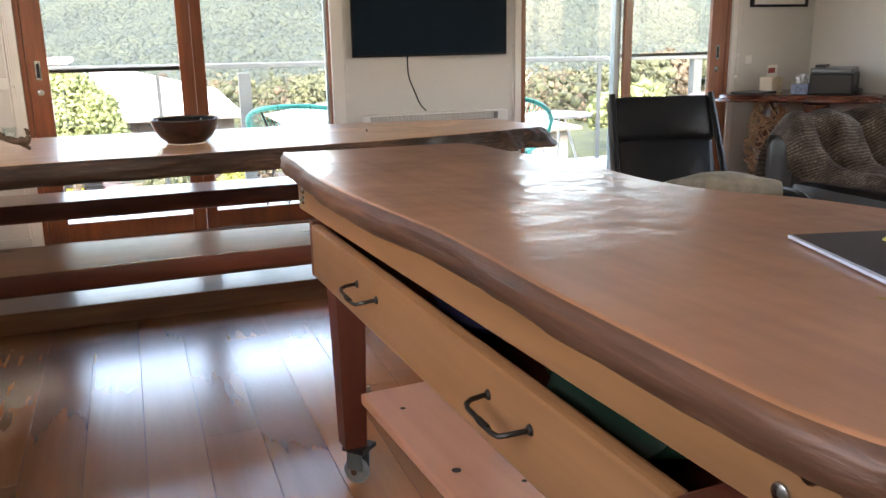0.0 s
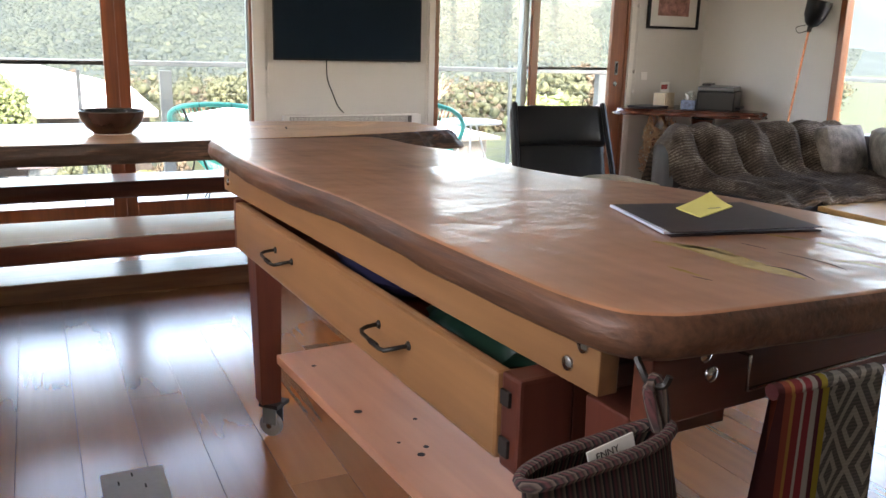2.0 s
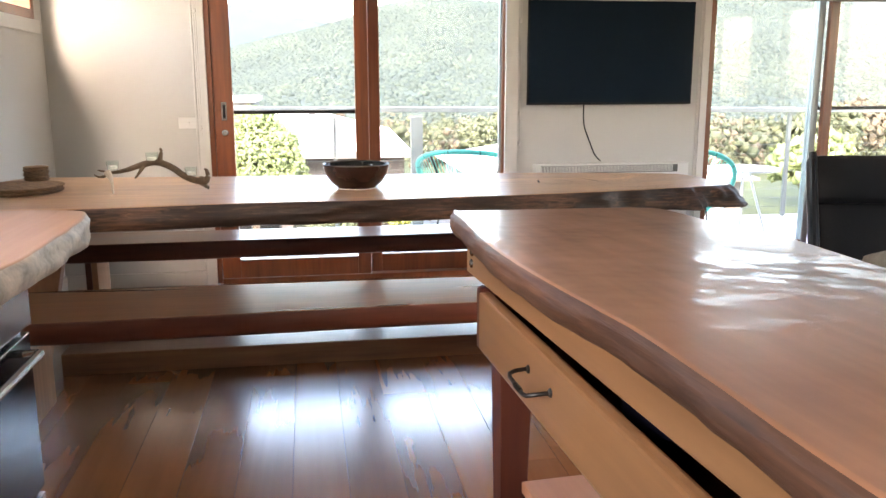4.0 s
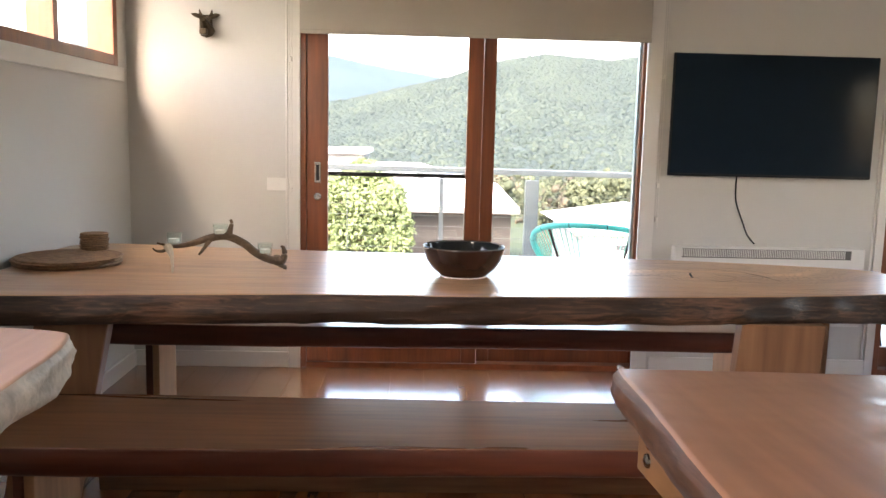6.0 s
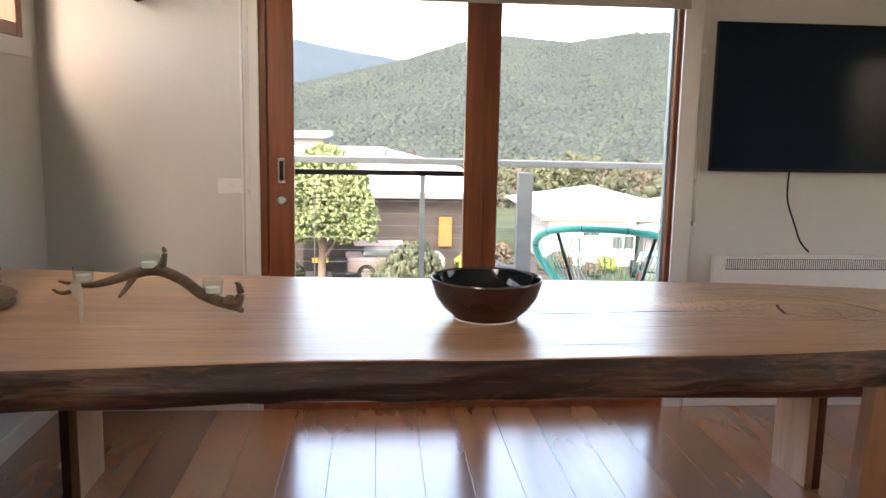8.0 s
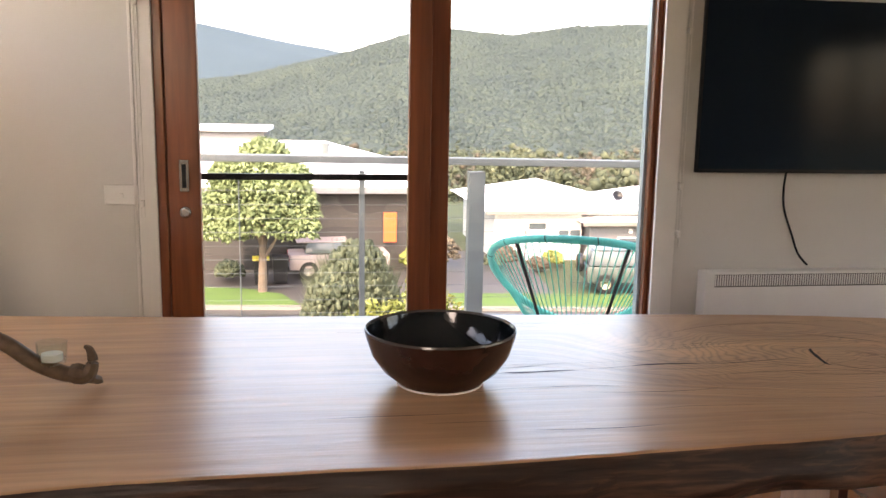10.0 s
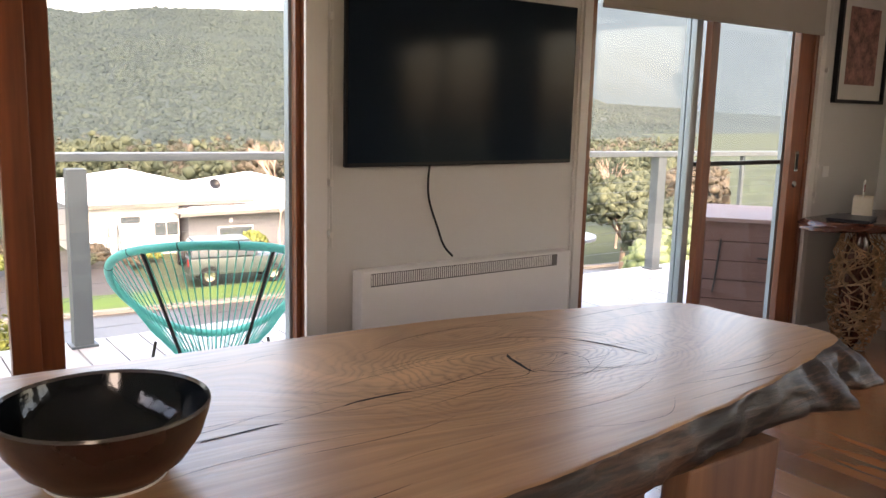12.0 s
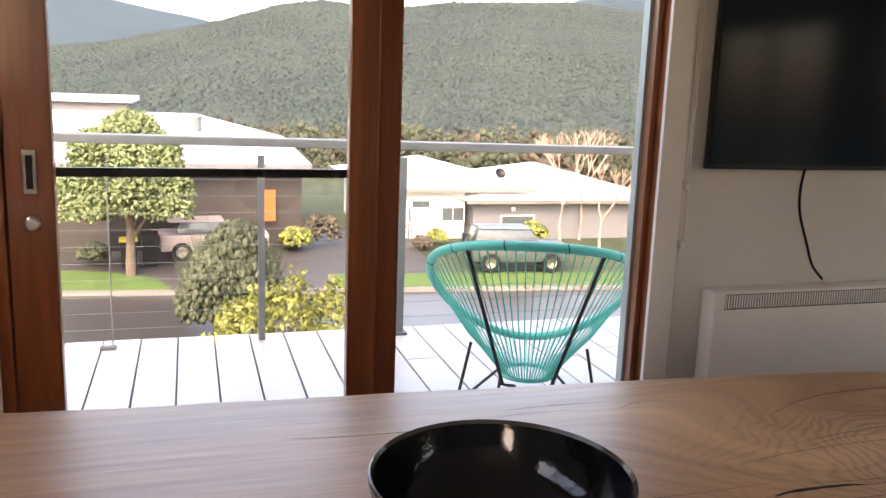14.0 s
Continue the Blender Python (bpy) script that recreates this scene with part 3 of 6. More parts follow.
crack([(1.90, -1.412), (1.953, -1.407), (2.023, -1.402), (2.06, -1.404)], 0.0035)
crack([(2.06, -1.395), (2.14, -1.392), (2.2, -1.38)], 0.0012)
crack([(2.19, -1.385), (2.23, -1.377), (2.31, -1.377), (2.36, -1.384)], 0.0048)
crack([(2.36, -1.384), (2.432, -1.382), (2.52, -1.37), (2.615, -1.356)], 0.0022)
crack([(2.685, -1.285), (2.672, -1.305), (2.660, -1.35), (2.648, -1.405), (2.655, -1.42)], 0.006)
crack([(2.655, -1.40), (2.69, -1.44), (2.73, -1.455)], 0.0022)
crack([(2.72, -1.15), (2.793, -1.18), (2.883, -1.235), (2.93, -1.30)], 0.0025)
crack([(2.90, -1.26), (2.93, -1.303), (2.956, -1.37), (2.977, -1.467)], 0.0048)
crack([(2.84, -1.13), (2.95, -1.2), (3.03, -1.30)], 0.0014)
crack([(2.74, -1.30), (2.80, -1.34), (2.82, -1.40), (2.79, -1.45)], 0.0014)
crack([(2.55, -1.42), (2.68, -1.46), (2.80, -1.49), (2.90, -1.48)], 0.0014)
crack([(2.3, -1.47), (2.5, -1.45), (2.62, -1.46)], 0.0012)
crack([(2.72, -1.42), (2.8, -1.47), (2.84, -1.5)], 0.002)


crng = random.Random(8)
for _ in range(34):
    x_, y_ = crng.uniform(1.6, 3.3), crng.uniform(-1.75, -1.0)
    L_, bow = crng.uniform(0.06, 0.3), crng.uniform(-0.02, 0.02)
    lift = 0.10 * math.exp(-((x_ - 2.66) / 0.35) ** 2) * (1 if y_ > -1.33 else -1)
    crack([(x_ - L_, y_ - lift * 0.4), (x_ - L_ * 0.4, y_ + bow), (x_ + L_ * 0.4, y_ + bow + lift * 0.1), (x_ + L_, y_ - lift * 0.4 + 0.03 * L_)], crng.uniform(0.0006, 0.0014), 0.78545)


def bench(y0, y1, x0, x1, la, lb, thick, name_label):
    b = thing("bench", name_label, "bench", "benches at the dining table")
    line = [(x0, y1), (x0 + 0.9, y1 + 0.01), (x1 - 0.8, y1 - 0.01), (x1, y1), (x1 + 0.01, (y0 + y1) / 2), (x1, y0), (x1 - 1.0, y0 + 0.01), (x0 + 0.8, y0 - 0.01), (x0, y0), (x0 - 0.01, (y0 + y1) / 2)]
    live_slab("seat", line, 0.46, thick, [BENCH, DARKWOOD], b, rough=0.006, lip=0.006, seed=y0)
    for x in (la, lb):
        ins = (0.12, 0.0) if y0 < -2 else (0.03, 0.03)
        out = 0.0 if x == la else 0.031
        leg_ = part("leg", B(x + 0.031 - out, y0 + ins[0], 0, x + 0.061 - out, y1 - ins[1], 0.46 - thick, bevel=0.004), LEGWOOD, b, "pale timber leg with dark outer face")
        part("outer_face", B(x + out, y0 + ins[0], 0, x + 0.03 + out, y1 - ins[1], 0.46 - thick, bevel=0.003), DARKWOOD, leg_, "dark outer face")
    return b


bench(-0.95, -0.63, 0.16, 3.25, 0.36, 3.03, 0.098, "long hardwood bench with slab legs on the window side")
bench(-2.41, -1.97, 0.30, 3.05, 0.42, 2.85, 0.085, "long hardwood bench with slab legs on the kitchen side")

bowl = thing("bowl", "wide dark brown glazed pottery bowl standing on the table", "bowl", at=(1.745, -1.45, 0.7855))
part("outside", lathe(bmesh.new(), [(0, 0.006), (0.075, 0.006), (0.08, 0.0), (0.088, 0.0), (0.092, 0.008), (0.12, 0.03), (0.142, 0.062), (0.153, 0.095), (0.157, 0.112)], 56), CLAY, bowl, "reddish-brown glaze", True)
part("inside", lathe(bmesh.new(), [(0.151, 0.112), (0.146, 0.09), (0.134, 0.06), (0.112, 0.034), (0.08, 0.018), (0, 0.014)], 56), GLAZE, bowl, "glossy black-green glaze", True)
part("rim", lathe(bmesh.new(), [(0.157, 0.112), (0.156, 0.116), (0.154, 0.117), (0.151, 0.112)], 56), RIM, bowl, "thin grey-brown rim", True)

part("foot_ring", lathe(bmesh.new(), [(0.077, -0.0002), (0.090, -0.0002), (0.0905, 0.004), (0.0885, 0.0045)], 48), WAX, bowl, "pale unglazed foot ring", True)

ant = thing("antler_candle_holder", "brown deer antler candle holder with glass tealight cups", "candle holder")
Y = -1.5
main = smooth_line([(0.60, Y, 0.895), (0.66, Y + 0.01, 0.882), (0.72, Y, 0.893), (0.80, Y, 0.918), (0.86, Y, 0.925), (0.92, Y, 0.90), (0.97, Y, 0.862), (1.02, Y, 0.84), (1.055, Y, 0.836)], 6, False)
part("beam", T(main, [0.003 + 0.012 * min(1, i / 18) for i in range(len(main))], 10), ANTLER, ant, smooth=True)
part("tine", T(smooth_line([(0.865, Y, 0.92), (0.872, Y, 0.95), (0.877, Y, 0.975), (0.872, Y, 0.988)], 5, False), [0.013 - 0.0006 * i for i in range(16)], 8), ANTLER, ant, smooth=True)
part("tine", T(smooth_line([(0.80, Y, 0.915), (0.788, Y - 0.012, 0.895), (0.775, Y - 0.025, 0.874), (0.762, Y - 0.03, 0.858)], 5, False), [0.011 - 0.0005 * i for i in range(16)], 8), ANTLER, ant, smooth=True)
part("tine", T(smooth_line([(0.655, Y, 0.884), (0.63, Y - 0.01, 0.868), (0.605, Y - 0.012, 0.866), (0.588, Y - 0.01, 0.876)], 4, False), [0.008 - 0.0004 * i for i in range(13)], 8), ANTLER, ant, smooth=True)
part("tine", T(smooth_line([(0.64, Y, 0.885), (0.66, Y - 0.02, 0.85), (0.665, Y - 0.03, 0.789)], 5, False), [0.017, 0.016, 0.015, 0.013, 0.011, 0.009, 0.007, 0.006, 0.005, 0.004, 0.003], 8), ANTLERTIP, ant, "pale translucent tine", True)
part("burr", T(smooth_line([(1.03, Y, 0.842), (1.06, Y, 0.838), (1.072, Y, 0.86), (1.068, Y, 0.885), (1.058, Y, 0.892)], 5, False), [0.016, 0.018, 0.021, 0.021, 0.02, 0.018, 0.016, 0.014, 0.013, 0.012, 0.011, 0.01, 0.01, 0.009, 0.008, 0.008, 0.007, 0.006, 0.005, 0.004, 0.003], 8), ANTLER, ant, smooth=True)
part("tine", T([(1.03, Y + 0.01, 0.835), (1.06, Y + 0.08, 0.80), (1.06, Y + 0.1, 0.79)], [0.012, 0.009, 0.004], 8), ANTLER, ant, smooth=True)
for x, z in ((0.665, 0.893), (0.835, 0.928), (1.0, 0.86)):
    cup = new("tealight_cup")
    cup.parent = ant
    cup.matrix_basis = pose(x, Y, z)
    part("glass", lathe(bmesh.new(), [(0, 0.0), (0.022, 0.0), (0.025, 0.004), (0.028, 0.042), (0.0265, 0.042), (0.0235, 0.006), (0, 0.005)], 28), CUPGLASS, cup, "clear glass cup", True)
    part("candle", lathe(bmesh.new(), [(0, 0.0065), (0.019, 0.0065), (0.019, 0.02), (0, 0.021)], 20), WAX, cup, "white tealight")

for k in range(5):
    m = thing("placemat", "round woven brown placemat in a stack on the table", "placemat", "placemats", (0.2 + 0.006 * math.sin(k * 2), -1.33 + 0.005 * math.cos(k * 3), 0.7855 + k * 0.006), k * 40)
    bm = bmesh.new()
    lathe(bm, [(0, 0), (0.195, 0.0), (0.2, 0.003), (0.195, 0.0058), (0, 0.0056)], 48)
    part("weave", bm, WOVEN, m)
    for r in (0.05, 0.1, 0.15, 0.19):
        part("coil", T([(r * math.cos(a), r * math.sin(a), 0.0052) for a in (math.pi * j / 20 for j in range(40))], 0.0012, 5, closed=True), WOVEN, m) if k == 4 else None
for k in range(9):
    m = thing("coaster", "round woven dark brown coaster in a stack on the placemats", "coaster", "coasters", (0.235 + 0.003 * math.sin(k * 4), -1.14 + 0.003 * math.cos(k * 5), 0.8162 + k * 0.0075), k * 70)
    part("weave", lathe(bmesh.new(), [(0, 0), (0.052, 0.0), (0.057, 0.0035), (0.052, 0.0073), (0, 0.007)], 32), WOVEN, m)

# ---- kitchen island ----
IY = math.degrees(math.atan2(0.0757, -0.997)) - 180
island = thing("kitchen_island", "rolling hardwood kitchen island with live-edge top and open drawers on castors", "kitchen island", at=(1.88, -3.33, 0), turn=-4.34 + 8.68)


def isl(x, y):
    """World place to the island's own axes."""
    p = island.matrix_basis.inverted() @ Vector((x, y, 0))
    return (p.x, p.y)


OUT = [(1.878, -3.335), (1.884, -3.315), (1.91, -3.312), (2.15, -3.32), (2.38, -3.34), (2.44, -3.42), (2.46, -3.58), (2.52, -3.78), (2.53, -4.1), (2.58, -4.28), (2.69, -4.46), (2.78, -4.8), (2.80, -5.1), (2.76, -5.24),
       (2.5, -5.265), (2.2, -5.255), (2.05, -5.235), (1.985, -5.14), (1.955, -4.8), (1.94, -4.4), (1.90, -4.1), (1.875, -3.8), (1.878, -3.5), (1.876, -3.37)]
live_slab("tabletop", [isl(*p) for p in OUT], 0.955, 0.062, [ISLTOP, ISLBARK], island, "polished reddish-brown slab with natural edge", rough=0.007, lip=0.012, seed=5, per=8)
part("side_rail", B(0.03, -1.80, 0.805, 0.065, -0.03, 0.893, bevel=0.003), DRAWER, island, "pale timber side rail")
part("end_rail", B(0.066, -1.86, 0.775, 0.62, -1.825, 0.893, bevel=0.003), DARKWOOD, island, "dark red timber end rail")
part("end_rail", B(0.066, -0.10, 0.775, 0.56, -0.065, 0.893, bevel=0.003), DARKWOOD, island)
part("side_rail", B(0.56, -1.82, 0.775, 0.6, -0.1, 0.893, bevel=0.003), DARKWOOD, island)
for lx in (0.07, 0.52):
    for ly in (-0.19, -1.82):
        bm = bmesh.new()
        box(bm, lx, ly, 0.125, lx + 0.09, ly + 0.09, 0.775, bevel=0.004)
        for v in bm.verts:
            if v.co.z < 0.4:
                v.co.x = lx + 0.045 + (v.co.x - lx - 0.045) * 0.72
                v.co.y = ly + 0.045 + (v.co.y - ly - 0.045) * 0.72
        leg = part("leg", bm, REDWOOD, island, "dark red tapered timber leg")
        c = new("castor")
        c.parent = island
        c.matrix_basis = pose(lx + 0.06, ly + 0.035, 0, 0, 0, 30 + lx * 100)
        part("plate", B(-0.035, -0.035, 0.112, 0.035, 0.035, 0.1245), BLACKMETAL, c)
        part("fork", B(-0.022, -0.02, 0.05, -0.018, 0.03, 0.112), STEEL, c)
        part("fork", B(0.018, -0.02, 0.05, 0.022, 0.03, 0.112), STEEL, c)
        bm = lathe(bmesh.new(), [(0, -0.014), (0.03, -0.014), (0.038, -0.01), (0.04, 0), (0.038, 0.01), (0.03, 0.014), (0, 0.014)], 24)
        part("wheel", bm, plain("grey_rubber", (0.22, 0.23, 0.23), 0.5) if lx == 0.07 and ly == -0.19 else bpy.data.materials["grey_rubber"], c, "grey rubber wheel", True).matrix_basis = pose(0, 0.012, 0.04, 0, 90)
        part("hub", lathe(bmesh.new(), [(0, -0.0175), (0.01, -0.0175), (0.01, 0.0175), (0, 0.0175)], 12), CHROME, c).matrix_basis = pose(0, 0.012, 0.04, 0, 90)
part("shelf", B(0.13, -1.80, 0.265, 0.56, -0.19, 0.295, bevel=0.004), SHELF, island, "pale pinkish-brown lower shelf board with knot holes")
for x, y, r in ((0.20, -0.33, 0.006), (0.185, -0.69, 0.009), (0.22, -0.98, 0.008), (0.2, -0.9, 0.004), (0.25, -0.95, 0.006), (0.3, -0.8, 0.005)):
    part("knot_hole", lathe(bmesh.new(), [(0, 0.0004), (r * 1.2, 0.0004), (r * 1.3, 0)], 10, (x, y, 0.2952)), CRACK, island)
for k, (a, b) in enumerate(((0.0, 0.0),)):
    dr = new("drawer")
    dr.parent = island
    dr.matrix_basis = pose(0.018, 0.015, 0, 0, 0, -1.5)
    part("front", B(0.0, -1.662, 0.655, 0.028, -0.215, 0.795, bevel=0.008), DRAWER, dr, "honey-coloured timber drawer front")
    part("dovetail", B(-0.002, -1.6945, 0.672, 0.003, -1.672, 0.700), CRACK, dr, "dark open joint")
    part("dovetail", B(-0.002, -1.6945, 0.752, 0.003, -1.672, 0.775), CRACK, dr, "dark open joint")
    part("front_end", B(0.004, -1.715, 0.650, 0.10, -1.665, 0.80, bevel=0.006), REDWOOD, dr)
    part("front_end", B(0.004, -0.213, 0.650, 0.05, -0.18, 0.80, bevel=0.006), REDWOOD, dr)
    part("drawer_side", B(0.101, -1.714, 0.655, 0.42, -1.68, 0.795), REDWOOD, dr)
    part("drawer_side", B(0.03, -0.24, 0.655, 0.42, -0.216, 0.79), REDWOOD, dr)
    part("drawer_back", B(0.421, -1.68, 0.655, 0.44, -0.22, 0.79), REDWOOD, dr)
    part("drawer_bottom", B(0.03, -1.679, 0.655, 0.419, -0.241, 0.668), REDWOOD, dr)
    for y in (-0.666, -1.306):
        hb = [(0.002, y + 0.066, 0.738), (-0.010, y + 0.066, 0.738), (-0.030, y + 0.063, 0.737), (-0.040, y + 0.057, 0.735), (-0.043, y + 0.046, 0.732), (-0.043, y - 0.030, 0.728), (-0.040, y - 0.045, 0.729), (-0.030, y - 0.054, 0.733), (-0.012, y - 0.061, 0.737), (0.002, y - 0.062, 0.737)]
        h_ = part("handle", T(hb, 0.0042, 8), BLACKMETAL, dr, "black twisted iron handle", True)
        for q_ in (0.066, -0.062):
            part("rosette", lathe(bmesh.new(), [(0, 0.005), (0.006, 0.0045), (0.0085, 0.002), (0.009, 0)], 14), BLACKMETAL, h_, smooth=True).matrix_basis = pose(0.0, y + q_, 0.7375, 0, -90)
        part("twist", T([(-0.043 + 0.001 * math.cos(q * 2.1), y + 0.012 - q * 0.0022, 0.730 + 0.001 * math.sin(q * 2.1)) for q in range(16)], 0.0052, 6), BLACKMETAL, h_)
NAVY = plain("dark_blue_cloth", (0.02, 0.02, 0.08), 0.8)
GREENC = plain("dark_green_bag", (0.01, 0.05, 0.03), 0.4)


def lump(name, label, cat, centre, r, m, seed):
    bm = bmesh.new()
    bmesh.ops.create_icosphere(bm, subdivisions=3, radius=1)
    for v in bm.verts:
        v.co *= 1 + 0.25 * noise.noise(v.co * 2 + Vector((seed, 0, 0)))
        v.co = Vector((v.co.x * r[0] + centre[0], v.co.y * r[1] + centre[1], v.co.z * r[2] + centre[2]))
    return tagged(part(name, bm, m, smooth=True), label, cat)


lump("folded_cloth", "dark blue cloth inside the island drawer", "cloth", (2.15, -4.1, 0.718), (0.1, 0.2, 0.042), NAVY, 3)
lump("plastic_bag", "dark green plastic bag inside the island drawer", "bag", (2.18, -4.6, 0.718), (0.11, 0.2, 0.042), GREENC, 7)
BOLT = [(0, 0.006), (0.006, 0.0055), (0.011, 0.003), (0.012, 0)]
for y, z in ((-1.765, 0.868), (-1.735, 0.832), (-0.08, 0.865), (-0.075, 0.835)):
    part("bolt", lathe(bmesh.new(), BOLT, 14), CHROME, island, "domed bolt head", True).matrix_basis = pose(0.03, y, z, 0, -90)
for x, z in ((0.16, 0.865), (0.175, 0.835), (0.5, 0.86)):
    part("bolt", lathe(bmesh.new(), BOLT, 14), CHROME, island, "domed bolt head", True).matrix_basis = pose(x, -1.86, z, 90)
part("towel_rail", T([(0.20, -1.861, 0.87), (0.20, -1.90, 0.87), (0.20, -1.90, 0.822), (0.52, -1.90, 0.822), (0.52, -1.90, 0.87), (0.52, -1.861, 0.87)], 0.003, 8), CHROME, island, "thin chrome wire towel rail")

# things on the island
fold = thing("document_folder", "dark purple-grey card folder lying on the island top", "folder")
FC = [(2.34, -4.907), (2.63, -4.963), (2.672, -4.73), (2.404, -4.663)]


def sheet(pts, z0, z1, bev=0.0):
    bm = bmesh.new()
    a = [bm.verts.new((x, y, z0)) for x, y in pts]
    b = [bm.verts.new((x, y, z1)) for x, y in pts]
    bm.faces.new(a)
    bm.faces.new(b)
    for k in range(len(a)):
        bm.faces.new((a[k], a[(k + 1) % len(a)], b[(k + 1) % len(a)], b[k]))
    return bm


part("cover", sheet(FC, 0.9625, 0.9635), FOLDER, fold)
part("paper_sheet", sheet([(2.336, -4.893), (2.62, -4.953), (2.667, -4.74), (2.401, -4.657)], 0.9575, 0.962), plain("blue_white_paper", (0.45, 0.52, 0.62), 0.6), fold, "pale blue sheets inside the folder")
part("cover_back", sheet(FC, 0.9555, 0.957), FOLDER, fold)
bm = sheet([(2.473, -4.83), (2.611, -4.768), (2.648, -4.668), (2.49, -4.745)], 0.9640, 0.9662)
bmesh.ops.subdivide_edges(bm, edges=bm.edges[:], cuts=5, use_grid_fill=True)
for v in bm.verts:
    lift = max(0.0, (v.co.y + 4.76) / 0.09)
    v.co.z += 0.010 * lift * lift
tagged(part("sticky_note", bm, YELLOW, smooth=True), "yellow sticky note pad with a curled corner on the folder", "note")
tagged(part("handwriting", B(2.545, -4.775, 0.9664, 2.575, -4.771, 0.9666), BLACK), "faint pen line on the yellow note", "writing")

# ---- kitchen counter on the west side ----
counter = thing("kitchen_counter", "kitchen counter with a pale live-edge timber top beside the walkway", "kitchen counter")
WHITEBARK = plain("pale_sapwood_edge", (0.52, 0.44, 0.36), 0.55, vary=0.45, scale=14, relief=0.7)
COUNTERW = wood("counter_timber", (0.28, 0.15, 0.09), (0.45, 0.28, 0.18), "y", 0.35, 0.6)
live_slab("worktop", [(0.02, -3.10), (0.5, -3.08), (0.88, -3.09), (0.97, -3.2), (0.99, -3.6), (0.97, -4.2), (0.98, -5.0), (0.96, -6.4), (0.5, -6.42), (0.02, -6.4)], 0.95, 0.07, [COUNTERW, WHITEBARK], counter, "timber top with pale speckled edge", rough=0.014, seed=9)
part("end_panel", B(0.3, -3.24, 0.0, 0.78, -3.21, 0.88), LEGWOOD, counter, "pale timber end panel")
part("carcass", B(0.02, -3.535, 0.0, 0.78, -3.245, 0.88), LEGWOOD, counter)
part("carcass", B(0.02, -6.35, 0.0, 0.9, -4.2, 0.88), plain("cabinet_white", (0.6, 0.58, 0.55), 0.4), counter, "white cabinet fronts")
oven = thing("oven", "black and stainless steel freestanding oven under the counter", "oven")
OVEN = plain("oven_black", (0.01, 0.01, 0.012), 0.12, relief=0)
OSTEEL = plain("brushed_steel", (0.55, 0.55, 0.55), 0.25, 0.9, vary=0.08, scale=20)
part("body", B(0.1, -4.18, 0.05, 0.9, -3.54, 0.875), OVEN, oven)
part("control_panel", B(0.9, -4.18, 0.77, 0.925, -3.54, 0.87, bevel=0.004), OSTEEL, oven, "brushed steel panel")
part("door_glass", B(0.9, -4.17, 0.40, 0.922, -3.55, 0.755, bevel=0.004), OVEN, oven)
part("door_handle", T([(0.92, -4.12, 0.72), (0.955, -4.12, 0.72), (0.955, -3.6, 0.72), (0.92, -3.6, 0.72)], 0.009, 8), OSTEEL, oven)
part("lower_drawer", B(0.9, -4.17, 0.12, 0.922, -3.55, 0.385, bevel=0.004), OSTEEL, oven)

# hanging things at the island's end
TOWEL, nodes, links, b = mat("woven_towel", 0.95)
sep = nodes.new("ShaderNodeSeparateXYZ")
links.new(nodes.new("ShaderNodeTexCoord").outputs["Object"], sep.inputs[0])
stripe = nodes.new("ShaderNodeValToRGB")
stripe.color_ramp.interpolation = "CONSTANT"
cols = [(0.0, (0.10, 0.02, 0.02)), (0.06, (0.30, 0.06, 0.03)), (0.12, (0.42, 0.20, 0.05)), (0.15, (0.25, 0.03, 0.03)), (0.22, (0.45, 0.40, 0.34)), (0.25, (0.28, 0.03, 0.04)), (0.31, (0.42, 0.38, 0.34)), (0.36, (0.10, 0.02, 0.03)), (0.40, (0.36, 0.27, 0.03))]
while len(stripe.color_ramp.elements) < len(cols):
    stripe.color_ramp.elements.new(0.5)
for e, (p, c) in zip(stripe.color_ramp.elements, cols):
    e.position, e.color = p, (*c, 1)
links.new(maths(nodes, links, "MULTIPLY", sep.outputs[0], 5.0), stripe.inputs["Fac"])


def zigzag(v, k):
    return maths(nodes, links, "ABSOLUTE", maths(nodes, links, "SUBTRACT", maths(nodes, links, "FRACT", maths(nodes, links, "MULTIPLY", v, k)), 0.5))


dia = maths(nodes, links, "ADD", zigzag(sep.outputs[0], 13.0), zigzag(sep.outputs[2], 8.0))
thread = maths(nodes, links, "FRACT", maths(nodes, links, "MULTIPLY", sep.outputs[2], 180.0))
pat = maths(nodes, links, "FRACT", maths(nodes, links, "MULTIPLY", dia, 3.5))
pat = maths(nodes, links, "ADD", maths(nodes, links, "MULTIPLY", maths(nodes, links, "GREATER_THAN", pat, 0.55), 0.7), maths(nodes, links, "MULTIPLY", thread, 0.3))
grey = ramp(nodes, links, pat, [(0.1, (0.09, 0.085, 0.075)), (0.9, (0.36, 0.34, 0.29))])
mx = nodes.new("ShaderNodeMix")
mx.data_type = "RGBA"
links.new(maths(nodes, links, "GREATER_THAN", sep.outputs[0], 0.092), mx.inputs["Factor"])
links.new(stripe.outputs["Color"], mx.inputs["A"])
links.new(grey, mx.inputs["B"])
links.new(mx.outputs["Result"], b.inputs["Base Color"])
bump(nodes, links, b, thread, 0.5, 0.002)

towel = thing("kitchen_towel", "folded woven towel with red stripes and grey diamonds", "towel", at=(2.245, -5.225, 0))


